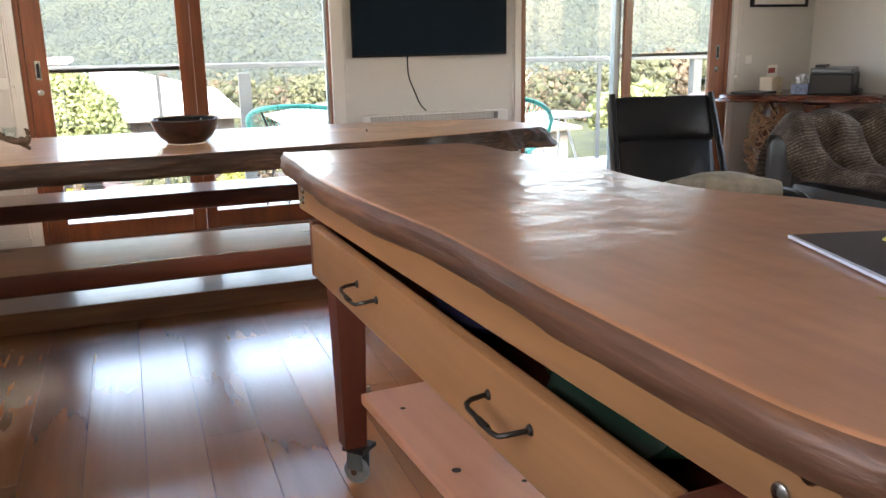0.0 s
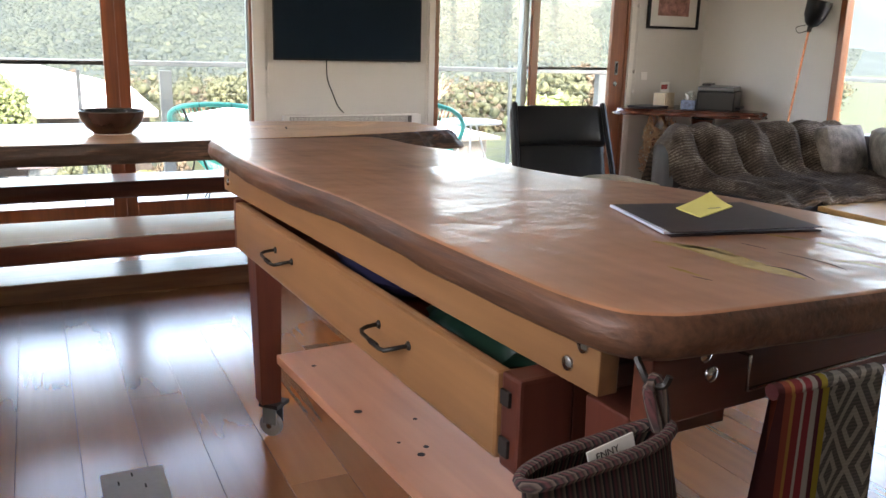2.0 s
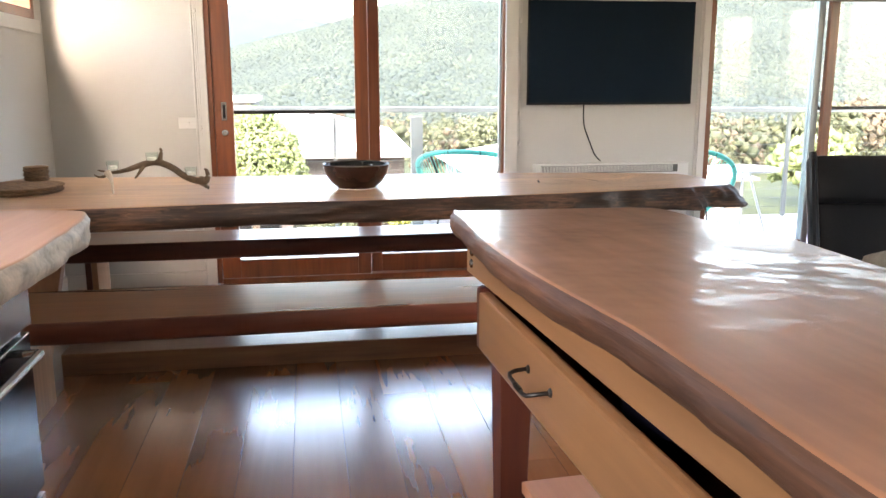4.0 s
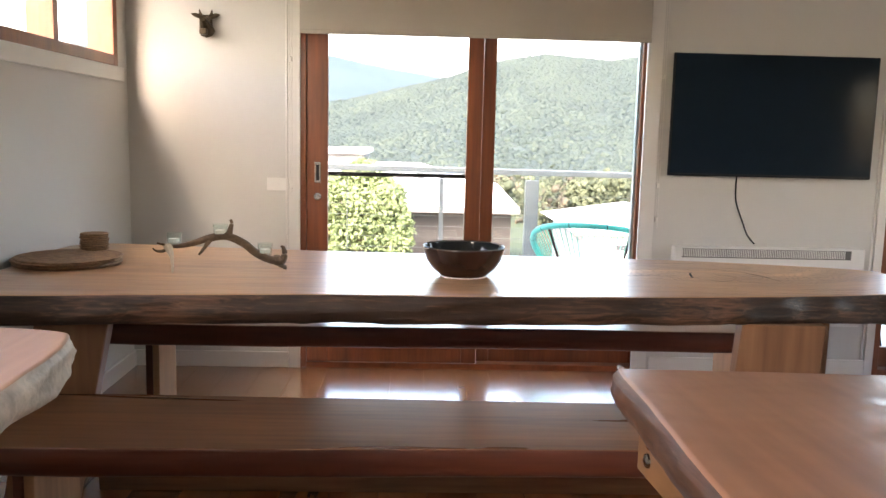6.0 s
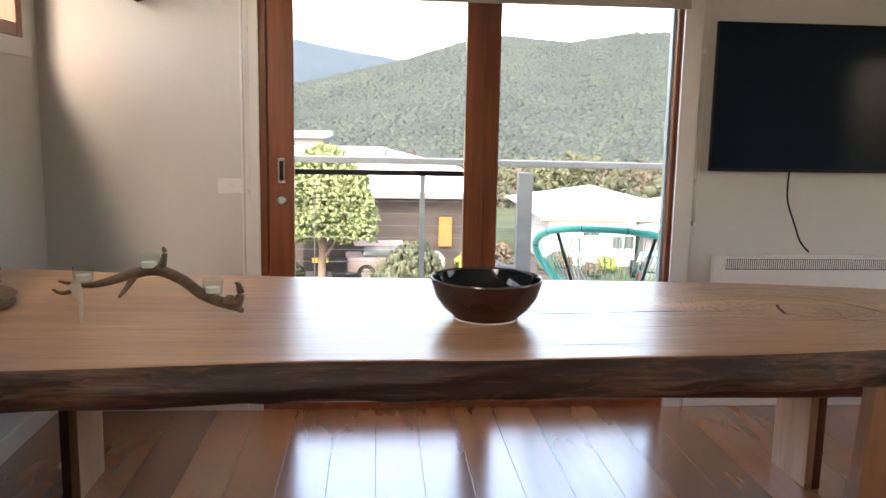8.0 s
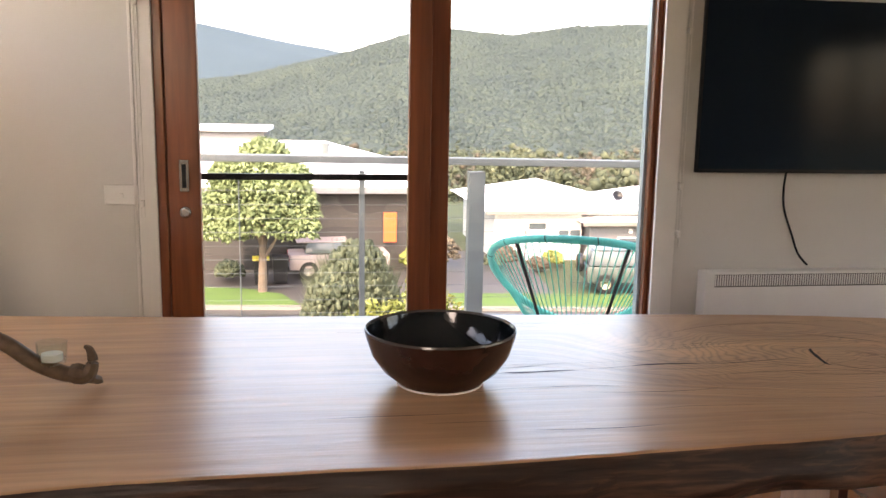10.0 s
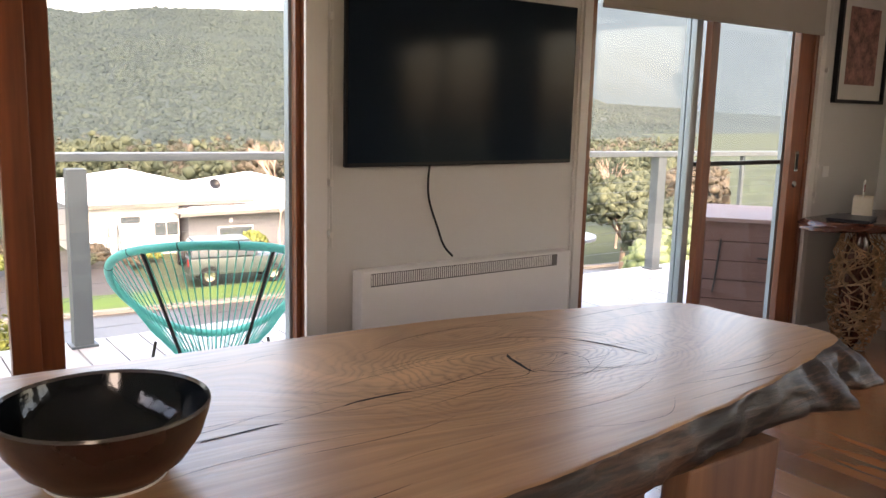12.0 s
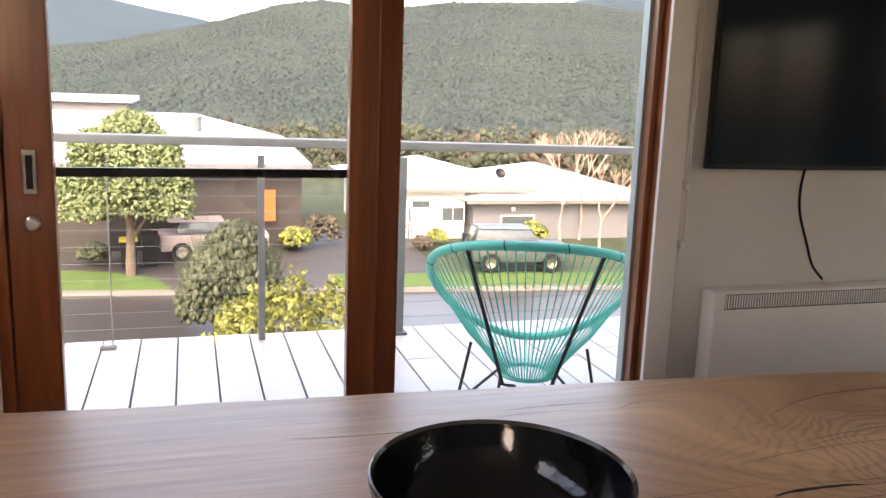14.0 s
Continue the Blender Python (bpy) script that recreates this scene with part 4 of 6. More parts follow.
def drape(x0, x1, flare, z_top, z_bot, y, wave, seed):
    bm = bmesh.new()
    nx, nz = 24, 26
    g = [[None] * (nx + 1) for _ in range(nz + 1)]
    for j in range(nz + 1):
        t = j / nz
        for i in range(nx + 1):
            u = i / nx
            x = x0 + (x1 - x0) * u + flare * t * (u - 0.75)
            yy = y + wave * (0.3 + t) * (math.sin(u * 9 + seed) * 0.5 + math.sin(u * 17 + seed * 2 + t) * 0.3)
            g[j][i] = bm.verts.new((x, yy, z_top + (z_bot - z_top) * t))
    for j in range(nz):
        for i in range(nx):
            bm.faces.new((g[j][i], g[j][i + 1], g[j + 1][i + 1], g[j + 1][i]))
    bmesh.ops.solidify(bm, geom=bm.faces[:], thickness=0.003)
    return bm


part("front_fold", drape(0.0, 0.20, 0.07, 0.822, 0.42, -0.02, 0.008, 1), TOWEL, towel, smooth=True)
part("back_fold", drape(0.01, 0.205, 0.06, 0.822, 0.46, 0.004, 0.006, 4), TOWEL, towel, smooth=True)
part("top_fold", T([(0.0, -0.007, 0.824), (0.1, -0.007, 0.8245), (0.205, -0.007, 0.824)], 0.0115, 10), TOWEL, towel, smooth=True)

STRIPES, nodes, links, b = mat("striped_cloth", 0.9)
sep = nodes.new("ShaderNodeSeparateXYZ")
links.new(nodes.new("ShaderNodeTexCoord").outputs["Object"], sep.inputs[0])
f = maths(nodes, links, "FRACT", maths(nodes, links, "MULTIPLY", maths(nodes, links, "ADD", sep.outputs[0], sep.outputs[1]), 90.0))
links.new(ramp(nodes, links, f, [(0.15, (0.012, 0.01, 0.01)), (0.4, (0.10, 0.03, 0.03)), (0.65, (0.03, 0.018, 0.016)), (0.9, (0.12, 0.09, 0.07))]), b.inputs["Base Color"])
bump(nodes, links, b, f, 0.5, 0.002)
pouch = thing("pot_holder_pouch", "dark striped cloth pouch hanging from a hook on the island leg", "pouch", at=(1.945, -5.262, 0.035), turn=0)
bm = bmesh.new()
rings = []
for j in range(13):
    t = j / 12
    ring = []
    for i in range(32):
        a = 2 * math.pi * i / 32
        ca, sa = math.cos(a), math.sin(a)
        x = (0.098 + 0.012 * t) * math.copysign(abs(ca) ** 0.7, ca) + 0.05 * t
        y = (0.022 + 0.014 * math.sin(math.pi * t)) * math.copysign(abs(sa) ** 0.8, sa)
        z = 0.775 + 0.16 * (x - 0.05 * t) - 0.3 * t
        ring.append(bm.verts.new((x, y, z)))
    rings.append(ring)
for a_, b_ in zip(rings, rings[1:]):
    for i in range(32):
        bm.faces.new((a_[i], a_[(i + 1) % 32], b_[(i + 1) % 32], b_[i]))
bm.faces.new(rings[-1])
bmesh.ops.solidify(bm, geom=bm.faces[:], thickness=0.004)
part("pocket", bm, STRIPES, pouch, smooth=True)
part("rope_edge", T([(0.1 * math.copysign(abs(math.cos(a)) ** 0.7, math.cos(a)), 0.024 * math.copysign(abs(math.sin(a)) ** 0.8, math.sin(a)), 0.777 + 0.016 * math.cos(a)) for a in (2 * math.pi * k / 32 for k in range(32))], 0.008, 8, closed=True), STRIPES, pouch, smooth=True)
part("strap", T(smooth_line([(0.086, 0, 0.79), (0.078, 0.004, 0.815), (0.074, 0.008, 0.838), (0.082, 0.010, 0.850), (0.090, 0.006, 0.835), (0.096, 0.002, 0.79)], 5, False), 0.0085, 8), STRIPES, pouch, smooth=True)
lab = part("cloth_tag", B(-0.032, -0.001, -0.022, 0.032, 0.001, 0.004), PAPER, pouch, "white cloth tag with letters")
lab.matrix_basis = pose(0.012, -0.006, 0.787, -8, -12, 0)
txt = bpy.data.curves.new("tag_letters", "FONT")
txt.body, txt.size, txt.extrude, txt.align_x = "ENNY", 0.012, 0.0003, "CENTER"
to = new("tag_letters", txt)
to.data.materials.append(BLACK)
to.parent = lab
to.matrix_basis = pose(-0.006, -0.0014, -0.010, 90)
part("hook", T(smooth_line([(0.070, 0.030, 0.872), (0.070, 0.022, 0.862), (0.074, 0.010, 0.846), (0.086, -0.002, 0.846), (0.090, -0.006, 0.858)], 5, False), 0.0048, 6), BLACKMETAL, pouch)

EPOXY = plain("resin_fill", (0.44, 0.34, 0.15), 0.25, vary=0.3, scale=20)
RESIN = [([(2.29, -4.92), (2.318, -4.97), (2.328, -5.03), (2.330, -5.09), (2.338, -5.14), (2.345, -5.18)], 0.030),
         ([(2.31, -4.955), (2.345, -5.0), (2.345, -5.05)], 0.013), ([(2.205, -5.055), (2.21, -5.085), (2.213, -5.12)], 0.006),
         ([(2.515, -4.945), (2.53, -4.975), (2.545, -5.01)], 0.009), ([(2.55, -5.02), (2.56, -5.07), (2.565, -5.12)], 0.016), ([(2.47, -5.12), (2.50, -5.15), (2.50, -5.18)], 0.010)]
for pts_, w in RESIN:
    crack([isl(*p) for p in pts_], w, 0.9554, island, EPOXY)
for pts_, w in (([(2.345, -5.10), (2.36, -5.14), (2.35, -5.19)], 0.0035), ([(2.43, -5.05), (2.445, -5.12), (2.44, -5.17)], 0.003), ([(2.2, -5.11), (2.212, -5.14)], 0.0025), ([(2.42, -4.98), (2.43, -5.03)], 0.002)):
    crack([isl(*p) for p in pts_], w, 0.9556, island)

# ---- living corner ----


def cushion(bm, x0, y0, z0, x1, y1, z1, puff=0.02, m=None, r=0.03):
    tmp = bmesh.new()
    box(tmp, x0, y0, z0, x1, y1, z1, bevel=r)
    bmesh.ops.subdivide_edges(tmp, edges=tmp.edges[:], cuts=3, use_grid_fill=True)
    cx, cy, cz = (x0 + x1) / 2, (y0 + y1) / 2, (z0 + z1) / 2
    for v in tmp.verts:
        d = Vector(((v.co.x - cx) / (x1 - x0) * 2, (v.co.y - cy) / (y1 - y0) * 2, (v.co.z - cz) / (z1 - z0) * 2))
        k = puff * max(0, 1 - min(abs(d.x), abs(d.y), 1) ** 2 if z1 - z0 < min(x1 - x0, y1 - y0) else 1 - max(abs(d.x), 0) ** 2)
        ax = min(range(3), key=lambda i: (x1 - x0, y1 - y0, z1 - z0)[i])
        others = [abs(d[i]) for i in range(3) if i != ax]
        v.co[ax] += math.copysign(1, d[ax]) * puff * max(0, (1 - others[0] ** 2) * (1 - others[1] ** 2))
        v.co += Vector([noise.noise(v.co * 9 + Vector((i * 7, 0, 0))) for i in range(3)]) * 0.006
    if m is not None:
        tmp.transform(m)
    me = bpy.data.meshes.new("t")
    tmp.to_mesh(me)
    tmp.free()
    bm.from_mesh(me)
    bpy.data.meshes.remove(me)
    return bm


chair = thing("armchair", "black leather lounge armchair with a headrest cushion beside the second door", "armchair", at=(4.17, -2.02, 0), turn=-14)
BR = pose(0, 0.0, 0, -20)
part("backrest", cushion(bmesh.new(), -0.29, -0.03, 0.22, 0.29, 0.06, 0.72, 0.03, BR @ pose(0, 0.08, 0.12)), LEATHER, chair, smooth=True)
part("headrest", cushion(bmesh.new(), -0.29, -0.06, 0.62, 0.29, 0.05, 0.87, 0.035, BR @ pose(0, 0.08, 0.12)), LEATHER, chair, smooth=True)
part("seat", cushion(bmesh.new(), -0.29, -0.62, 0.3, 0.29, 0.0, 0.41, 0.03, pose(0, 0, 0, 6)), LEATHER, chair, smooth=True)
for s_ in (-1, 1):
    part("armrest", T(smooth_line([(s_ * 0.33, -0.68, 0.02), (s_ * 0.33, -0.72, 0.3), (s_ * 0.33, -0.62, 0.5), (s_ * 0.33, -0.3, 0.5), (s_ * 0.33, 0.15, 0.45)], 6, False), 0.024, 8), BLACK, chair, smooth=True)
    part("runner", B(s_ * 0.33 - 0.025, -0.68, 0.0, s_ * 0.33 + 0.025, 0.22, 0.025, bevel=0.005), BLACK, chair)
    part("frame_upright", T([(s_ * 0.3, 0.2, 0.02), (s_ * 0.3, 0.16, 0.5), (s_ * 0.28, 0.36, 0.93)], 0.018, 8), BLACK, chair, smooth=True)
part("crossbar", B(-0.3, -0.05, 0.24, 0.3, 0.0, 0.28), BLACK, chair)
tagged(part("cushion", cushion(bmesh.new(), -0.22, -0.22, -0.05, 0.22, 0.22, 0.05, 0.05), PILLOW, smooth=True), "tan patterned cushion lying on the armchair seat", "cushion").matrix_basis = chair.matrix_basis @ pose(0.05, -0.3, 0.5, -14, 6, 10)

sofa = thing("corner_sofa", "dark brown leather corner sofa covered with cushions and a throw", "sofa")
part("base", B(4.98, -2.6, 0.05, 6.8, -1.72, 0.28, bevel=0.02), BROWNLEATHER, sofa)
part("base", B(5.98, -3.9, 0.05, 6.8, -2.605, 0.28, bevel=0.02), BROWNLEATHER, sofa)
part("seat_cushion", cushion(bmesh.new(), 4.93, -2.66, 0.28, 5.48, -1.95, 0.44, 0.03, r=0.06), BROWNLEATHER, sofa, smooth=True)
part("seat_cushion", cushion(bmesh.new(), 5.49, -2.66, 0.28, 6.45, -1.95, 0.44, 0.03, r=0.05), BROWNLEATHER, sofa, smooth=True)
part("seat_cushion", cushion(bmesh.new(), 5.97, -3.85, 0.28, 6.5, -2.67, 0.44, 0.03, r=0.05), BROWNLEATHER, sofa, smooth=True)
part("backrest", cushion(bmesh.new(), 4.95, -1.95, 0.28, 6.8, -1.70, 0.70, 0.03, r=0.08), BROWNLEATHER, sofa, smooth=True)
part("backrest", cushion(bmesh.new(), 6.52, -3.9, 0.28, 6.80, -1.96, 0.74, 0.03, r=0.09), BROWNLEATHER, sofa, smooth=True)
for x in (5.05, 6.7):
    for y in (-2.5, -1.8):
        part("foot", B(x, y, 0, x + 0.05, y + 0.05, 0.05), BLACK, sofa)

THROW, nodes, links, b = mat("brown_fur", 0.95)
co = nodes.new("ShaderNodeTexCoord").outputs["Object"]
sep = nodes.new("ShaderNodeSeparateXYZ")
links.new(co, sep.inputs[0])
nz_ = node(nodes, "ShaderNodeTexNoise", Scale=7.0, Detail=3.0)
fz = node(nodes, "ShaderNodeTexNoise", Scale=90.0, Detail=3.0)
links.new(co, nz_.inputs["Vector"])
links.new(co, fz.inputs["Vector"])
w = maths(nodes, links, "SINE", maths(nodes, links, "ADD", maths(nodes, links, "MULTIPLY", maths(nodes, links, "ADD", sep.outputs[2], maths(nodes, links, "MULTIPLY", sep.outputs[1], 1.0)), 260.0), maths(nodes, links, "MULTIPLY", nz_.outputs["Fac"], 16.0)))
f = maths(nodes, links, "ADD", maths(nodes, links, "MULTIPLY", w, 0.055), maths(nodes, links, "ADD", maths(nodes, links, "MULTIPLY", nz_.outputs["Fac"], 0.5), maths(nodes, links, "MULTIPLY", fz.outputs["Fac"], 0.3)))
links.new(ramp(nodes, links, f, [(0.25, (0.03, 0.020, 0.015)), (0.45, (0.16, 0.12, 0.09)), (0.64, (0.62, 0.54, 0.46))]), b.inputs["Base Color"])
bump(nodes, links, b, f, 0.9, 0.012)
bm = bmesh.new()
prof = smooth_line([(0, -1.64, 0.35), (0, -1.655, 0.58), (0, -1.70, 0.72), (0, -1.82, 0.77), (0, -1.95, 0.72), (0, -2.02, 0.58), (0, -2.1, 0.485), (0, -2.35, 0.475), (0, -2.62, 0.47), (0, -2.68, 0.42)], 8, False)
NXT = 90
grid = []
for i in range(NXT + 1):
    u = i / NXT
    row = []
    for j, p in enumerate(prof):
        t = j / (len(prof) - 1)
        x = 4.90 + u * 1.50 + 0.05 * math.sin(t * 9)
        fold_ = (0.125 * abs(math.sin(u * 17.5 + 0.8 * math.sin(t * 5 + u * 3))) ** 0.7 - 0.045 + 0.012 * math.sin(u * 57 + 1)) * (0.4 + 0.6 * math.sin(math.pi * min(1, t * 1.1)))
        n_ = noise.noise(Vector((u * 8, t * 7, 2))) * 0.03 + noise.noise(Vector((u * 40, t * 36, 5))) * 0.008
        drop = 0.0 if u > 0.06 else (0.06 - u) / 0.06 * 0.30
        row.append(bm.verts.new((x, p.y - fold_ * 0.7, max(p.z + n_ + 0.01 - drop * (0.4 if j < 40 else 0.1), 0.05) + abs(fold_) * 0.5)))
    grid.append(row)
for i in range(NXT):
    for j in range(len(prof) - 1):
        bm.faces.new((grid[i][j], grid[i + 1][j], grid[i + 1][j + 1], grid[i][j + 1]))
throw = thing("fur_throw", "brown ribbed faux-fur throw draped over the sofa back", "throw")
hem = [grid[i][-1].co.copy() for i in range(0, NXT + 1, 2)]
bmesh.ops.solidify(bm, geom=bm.faces[:], thickness=0.018)
part("cover", bm, THROW, throw, smooth=True)
part("border", T(hem, [0.022 + 0.006 * math.sin(i * 1.7) for i in range(len(hem))], 8), THROW, throw, "thick pale fur border", True)
for k, (x, y, z, rz, sc) in enumerate(((6.30, -2.06, 0.60, 10, 1.0), (6.42, -2.38, 0.60, 60, 1.0), (6.38, -2.80, 0.62, 80, 1.15))):
    p = tagged(part("cushion", cushion(bmesh.new(), -0.23 * sc, -0.06, -0.2 * sc, 0.23 * sc, 0.06, 0.2 * sc, 0.07, r=0.05), FURPILLOW if k < 2 else PILLOW, smooth=True), ("grey faux-fur cushion on the sofa" if k < 2 else "large tan shaggy cushion on the sofa"), "cushion", "sofa cushions")
    p.matrix_basis = pose(x, y, z, -16, 0, rz)

ct = thing("coffee_table", "low light pine coffee table in front of the sofa", "coffee table")
part("tabletop", B(5.36, -3.45, 0.39, 6.0, -2.70, 0.42, bevel=0.006), PINE, ct)
part("apron", B(5.40, -3.41, 0.31, 5.96, -2.74, 0.389), PINE, ct)
for x in (5.39, 5.91):
    for y in (-3.42, -2.79):
        part("leg", B(x, y, 0, x + 0.06, y + 0.06, 0.3095, bevel=0.004), PINE, ct)
part("knob", lathe(bmesh.new(), [(0, 0.012), (0.01, 0.01), (0.012, 0.004), (0.006, 0)], 12), PINE, ct).matrix_basis = pose(5.4, -3.1, 0.345, 0, -90)

desk = thing("burl_desk", "live-edge reddish burl timber corner desk on a root pedestal", "desk")
live_slab("desktop", [(5.84, -0.25), (5.95, -0.06), (6.4, -0.05), (6.84, -0.06), (6.84, -0.5), (6.84, -0.84), (6.66, -0.92), (6.45, -0.78), (6.22, -0.55), (6.0, -0.40)], 0.78, 0.055, [BURL, BURL], desk, rough=0.05, seed=3, flare=0.2)
bm = bmesh.new()
bmesh.ops.create_icosphere(bm, subdivisions=4, radius=1)
for v in bm.verts:
    n_ = v.co.normalized()
    k = 1 + 0.3 * noise.noise(n_ * 2.5) + 0.25 * abs(noise.noise(n_ * 8)) - 0.1
    v.co = Vector((n_.x * 0.085 * k, n_.y * 0.085 * k, 0.36 + n_.z * 0.36))
part("root_pedestal", bm, BURL, desk, "dark knotted root core").matrix_basis = pose(6.27, -0.25, 0)
bm = bmesh.new()
rrng = random.Random(21)
for k in range(330):
    a = rrng.uniform(0, 6.28)
    z0_, wind, climb = rrng.uniform(0.0, 0.6), rrng.uniform(-0.9, 0.9), rrng.uniform(-0.02, 0.055)
    r0_ = rrng.uniform(0.085, 0.13)
    pts = []
    for q in range(5):
        z_ = min(0.70, max(0.01, z0_ + q * climb))
        rr_ = (r0_ + 0.02 * math.sin(q * 2 + k)) * (0.72 + 0.5 * math.sin(math.pi * min(1, z_ / 0.75)))
        pts.append((6.27 + math.cos(a + q * wind * 0.5) * rr_, -0.25 + math.sin(a + q * wind * 0.5) * rr_, z_))
    tube(bm, smooth_line(pts, 3, False), rrng.uniform(0.003, 0.006), 5)
tagged(part("root_tangle", bm, ROOT, desk, "twisted pale roots"), kind="stuff")
part("column", T([(6.5, -0.5, 0), (6.52, -0.48, 0.4), (6.5, -0.5, 0.706)], [0.09, 0.07, 0.1], 12), BURL, desk)

pr = thing("printer", "black inkjet printer standing on the burl desk", "printer", at=(6.60, -0.56, 0.782), turn=38)
part("body", B(-0.21, -0.15, 0, 0.21, 0.15, 0.155, bevel=0.012), BLACK, pr)
part("scanner_lid", B(-0.2, -0.14, 0.157, 0.2, 0.15, 0.195, bevel=0.01), plain("grey_plastic", (0.10, 0.11, 0.12), 0.35), pr, "dark grey lid")
part("paper_support", B(-0.12, 0.06, 0.197, 0.12, 0.13, 0.215, bevel=0.004), BLACK, pr)
part("output_tray", B(-0.13, -0.19, 0.01, 0.13, -0.152, 0.03, bevel=0.004), BLACK, pr)
bd = thing("ring_binder", "closed black binder lying on the burl desk", "binder", at=(6.08, -0.28, 0.782), turn=20)
part("cover", B(-0.15, -0.11, 0, 0.15, 0.11, 0.018, bevel=0.005), BLACK, bd)
rk = thing("letter_rack", "cream letter rack holding papers and a brochure on the desk", "letter rack", at=(6.3, -0.22, 0.782), turn=25)
CREAM = plain("cream_card", (0.6, 0.5, 0.36), 0.6)
part("base", B(-0.1, -0.05, 0, 0.1, 0.05, 0.01), CREAM, rk)
for k in range(5):
    part("divider", B(-0.1 + k * 0.046, -0.05, 0.01, -0.088 + k * 0.046, 0.05, 0.12), CREAM, rk)
part("brochure", B(-0.09, 0.0, 0.0105, 0.09, 0.004, 0.21), PAPER, rk, "white brochure")
part("brochure_picture", B(-0.08, -0.003, 0.15, 0.04, -0.0005, 0.19), TOWELR, rk, "red printed strip")
tb = thing("tissue_box", "pale blue tissue box with a white tissue on the desk", "tissue box", at=(6.39, -0.45, 0.782), turn=38)
part("carton", B(-0.11, -0.06, 0, 0.11, 0.06, 0.075, bevel=0.003), plain("blue_carton", (0.13, 0.17, 0.26), 0.5, vary=0.5, scale=30), tb)
bm = bmesh.new()
bmesh.ops.create_icosphere(bm, subdivisions=3, radius=1)
for v in bm.verts:
    k = 1 + 0.5 * noise.noise(v.co * 3)
    v.co = Vector((v.co.x * 0.07 * k, v.co.y * 0.04 * k, 0.10 + v.co.z * 0.045 * k))
part("tissue", bm, PAPER, tb, smooth=True)

lamp = thing("floor_lamp", "leaning copper-pole floor lamp with an upturned black shade", "floor lamp")
part("base", lathe(bmesh.new(), [(0, 0.02), (0.12, 0.02), (0.13, 0.012), (0.13, 0), (0, 0)], 32, (6.70, -1.12, 0)), BLACKMETAL, lamp)
part("pole", T([(6.70, -1.12, 0.02), (6.735, -1.28, 1.44)], 0.009, 10), COPPER, lamp, "polished copper pole", True)
part("shade", lathe(bmesh.new(), [(0.02, 0.0), (0.05, 0.02), (0.08, 0.08), (0.092, 0.17), (0.09, 0.2), (0.086, 0.2), (0.088, 0.17), (0.075, 0.085), (0.045, 0.03), (0, 0.02)], 32), BLACK, lamp, "black cup shade", True).matrix_basis = pose(6.735, -1.29, 1.455, 14, 6)
part("collar", T([(6.735, -1.28, 1.42), (6.736, -1.288, 1.47)], 0.018, 12), BLACKMETAL, lamp)
part("cord", T(smooth_line([(6.735, -1.27, 1.43), (6.72, -1.2, 1.41), (6.71, -1.18, 1.45), (6.73, -1.25, 1.47)], 6, False), 0.003, 6), BLACK, lamp)

# ---- deck and railing ----
PLANKS = {}
# Black slab under the boards puts the shade of the gaps into colour.
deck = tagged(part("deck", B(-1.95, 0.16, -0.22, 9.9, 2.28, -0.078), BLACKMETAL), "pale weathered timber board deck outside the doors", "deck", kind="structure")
drng = random.Random(5)
for k in range(62):
    cut = round(drng.uniform(0.5, 1.7), 1)
    for a, b in ((0.0, cut), (cut, 2.2)):
        key = ("deck_board", round(b - a, 1))
        if key not in PLANKS:
            PLANKS[key] = finish(B(0, 0, 0, 0.181, key[1] - 0.004, 0.024, bevel=0.003), "deck_board", DECKM)
        o = new("deck_board", PLANKS[key])
        o.parent = deck
        o.location = (-1.9 + k * 0.19, 0.145 + a, -0.074 + drng.uniform(-0.0015, 0.0015))

rail = thing("balcony_railing", "grey galvanised steel balcony railing with horizontal wires", "railing")
bm = B(-1.9, 2.17, 0.965, 9.8, 2.29, 1.01, bevel=0.006)
for v in bm.verts:
    v.co.z += (4.1 - v.co.x) * 0.0125 if v.co.x < 4.1 else 0.0
for v in bm.verts:
    if v.co.x > 4.1:
        v.co.z -= (v.co.x - 4.1) * 0.002
part("top_rail", bm, STEEL, rail)
for x in (-0.1, 2.455, 4.9, 7.36):
    part("post", B(x, 2.18, -0.05, x + 0.105, 2.27, 0.9649, bevel=0.004), STEEL, rail)
    part("base_plate", B(x - 0.02, 2.16, -0.049, x + 0.125, 2.285, -0.035), STEEL, rail)
for x in (1.75, 6.18, 8.65):
    part("baluster", B(x, 2.215, -0.05, x + 0.035, 2.25, 0.9649), STEEL, rail)
part("strut", T([(1.0, 2.22, -0.04), (1.0, 2.22, 0.95)], 0.004, 6), STEEL, rail)
tagged(part("wire_anchor", B(0.94, 2.16, -0.05, 1.02, 2.2, -0.03, bevel=0.004), STEEL, rail), "small metal wire anchor")
for k in range(10):
    z = 0.05 + k * 0.088
    part("wire", T([(-1.9, 2.225, z), (2.4, 2.225, z - 0.008), (4.9, 2.225, z), (9.8, 2.225, z)], 0.0014, 6), STEEL, rail)


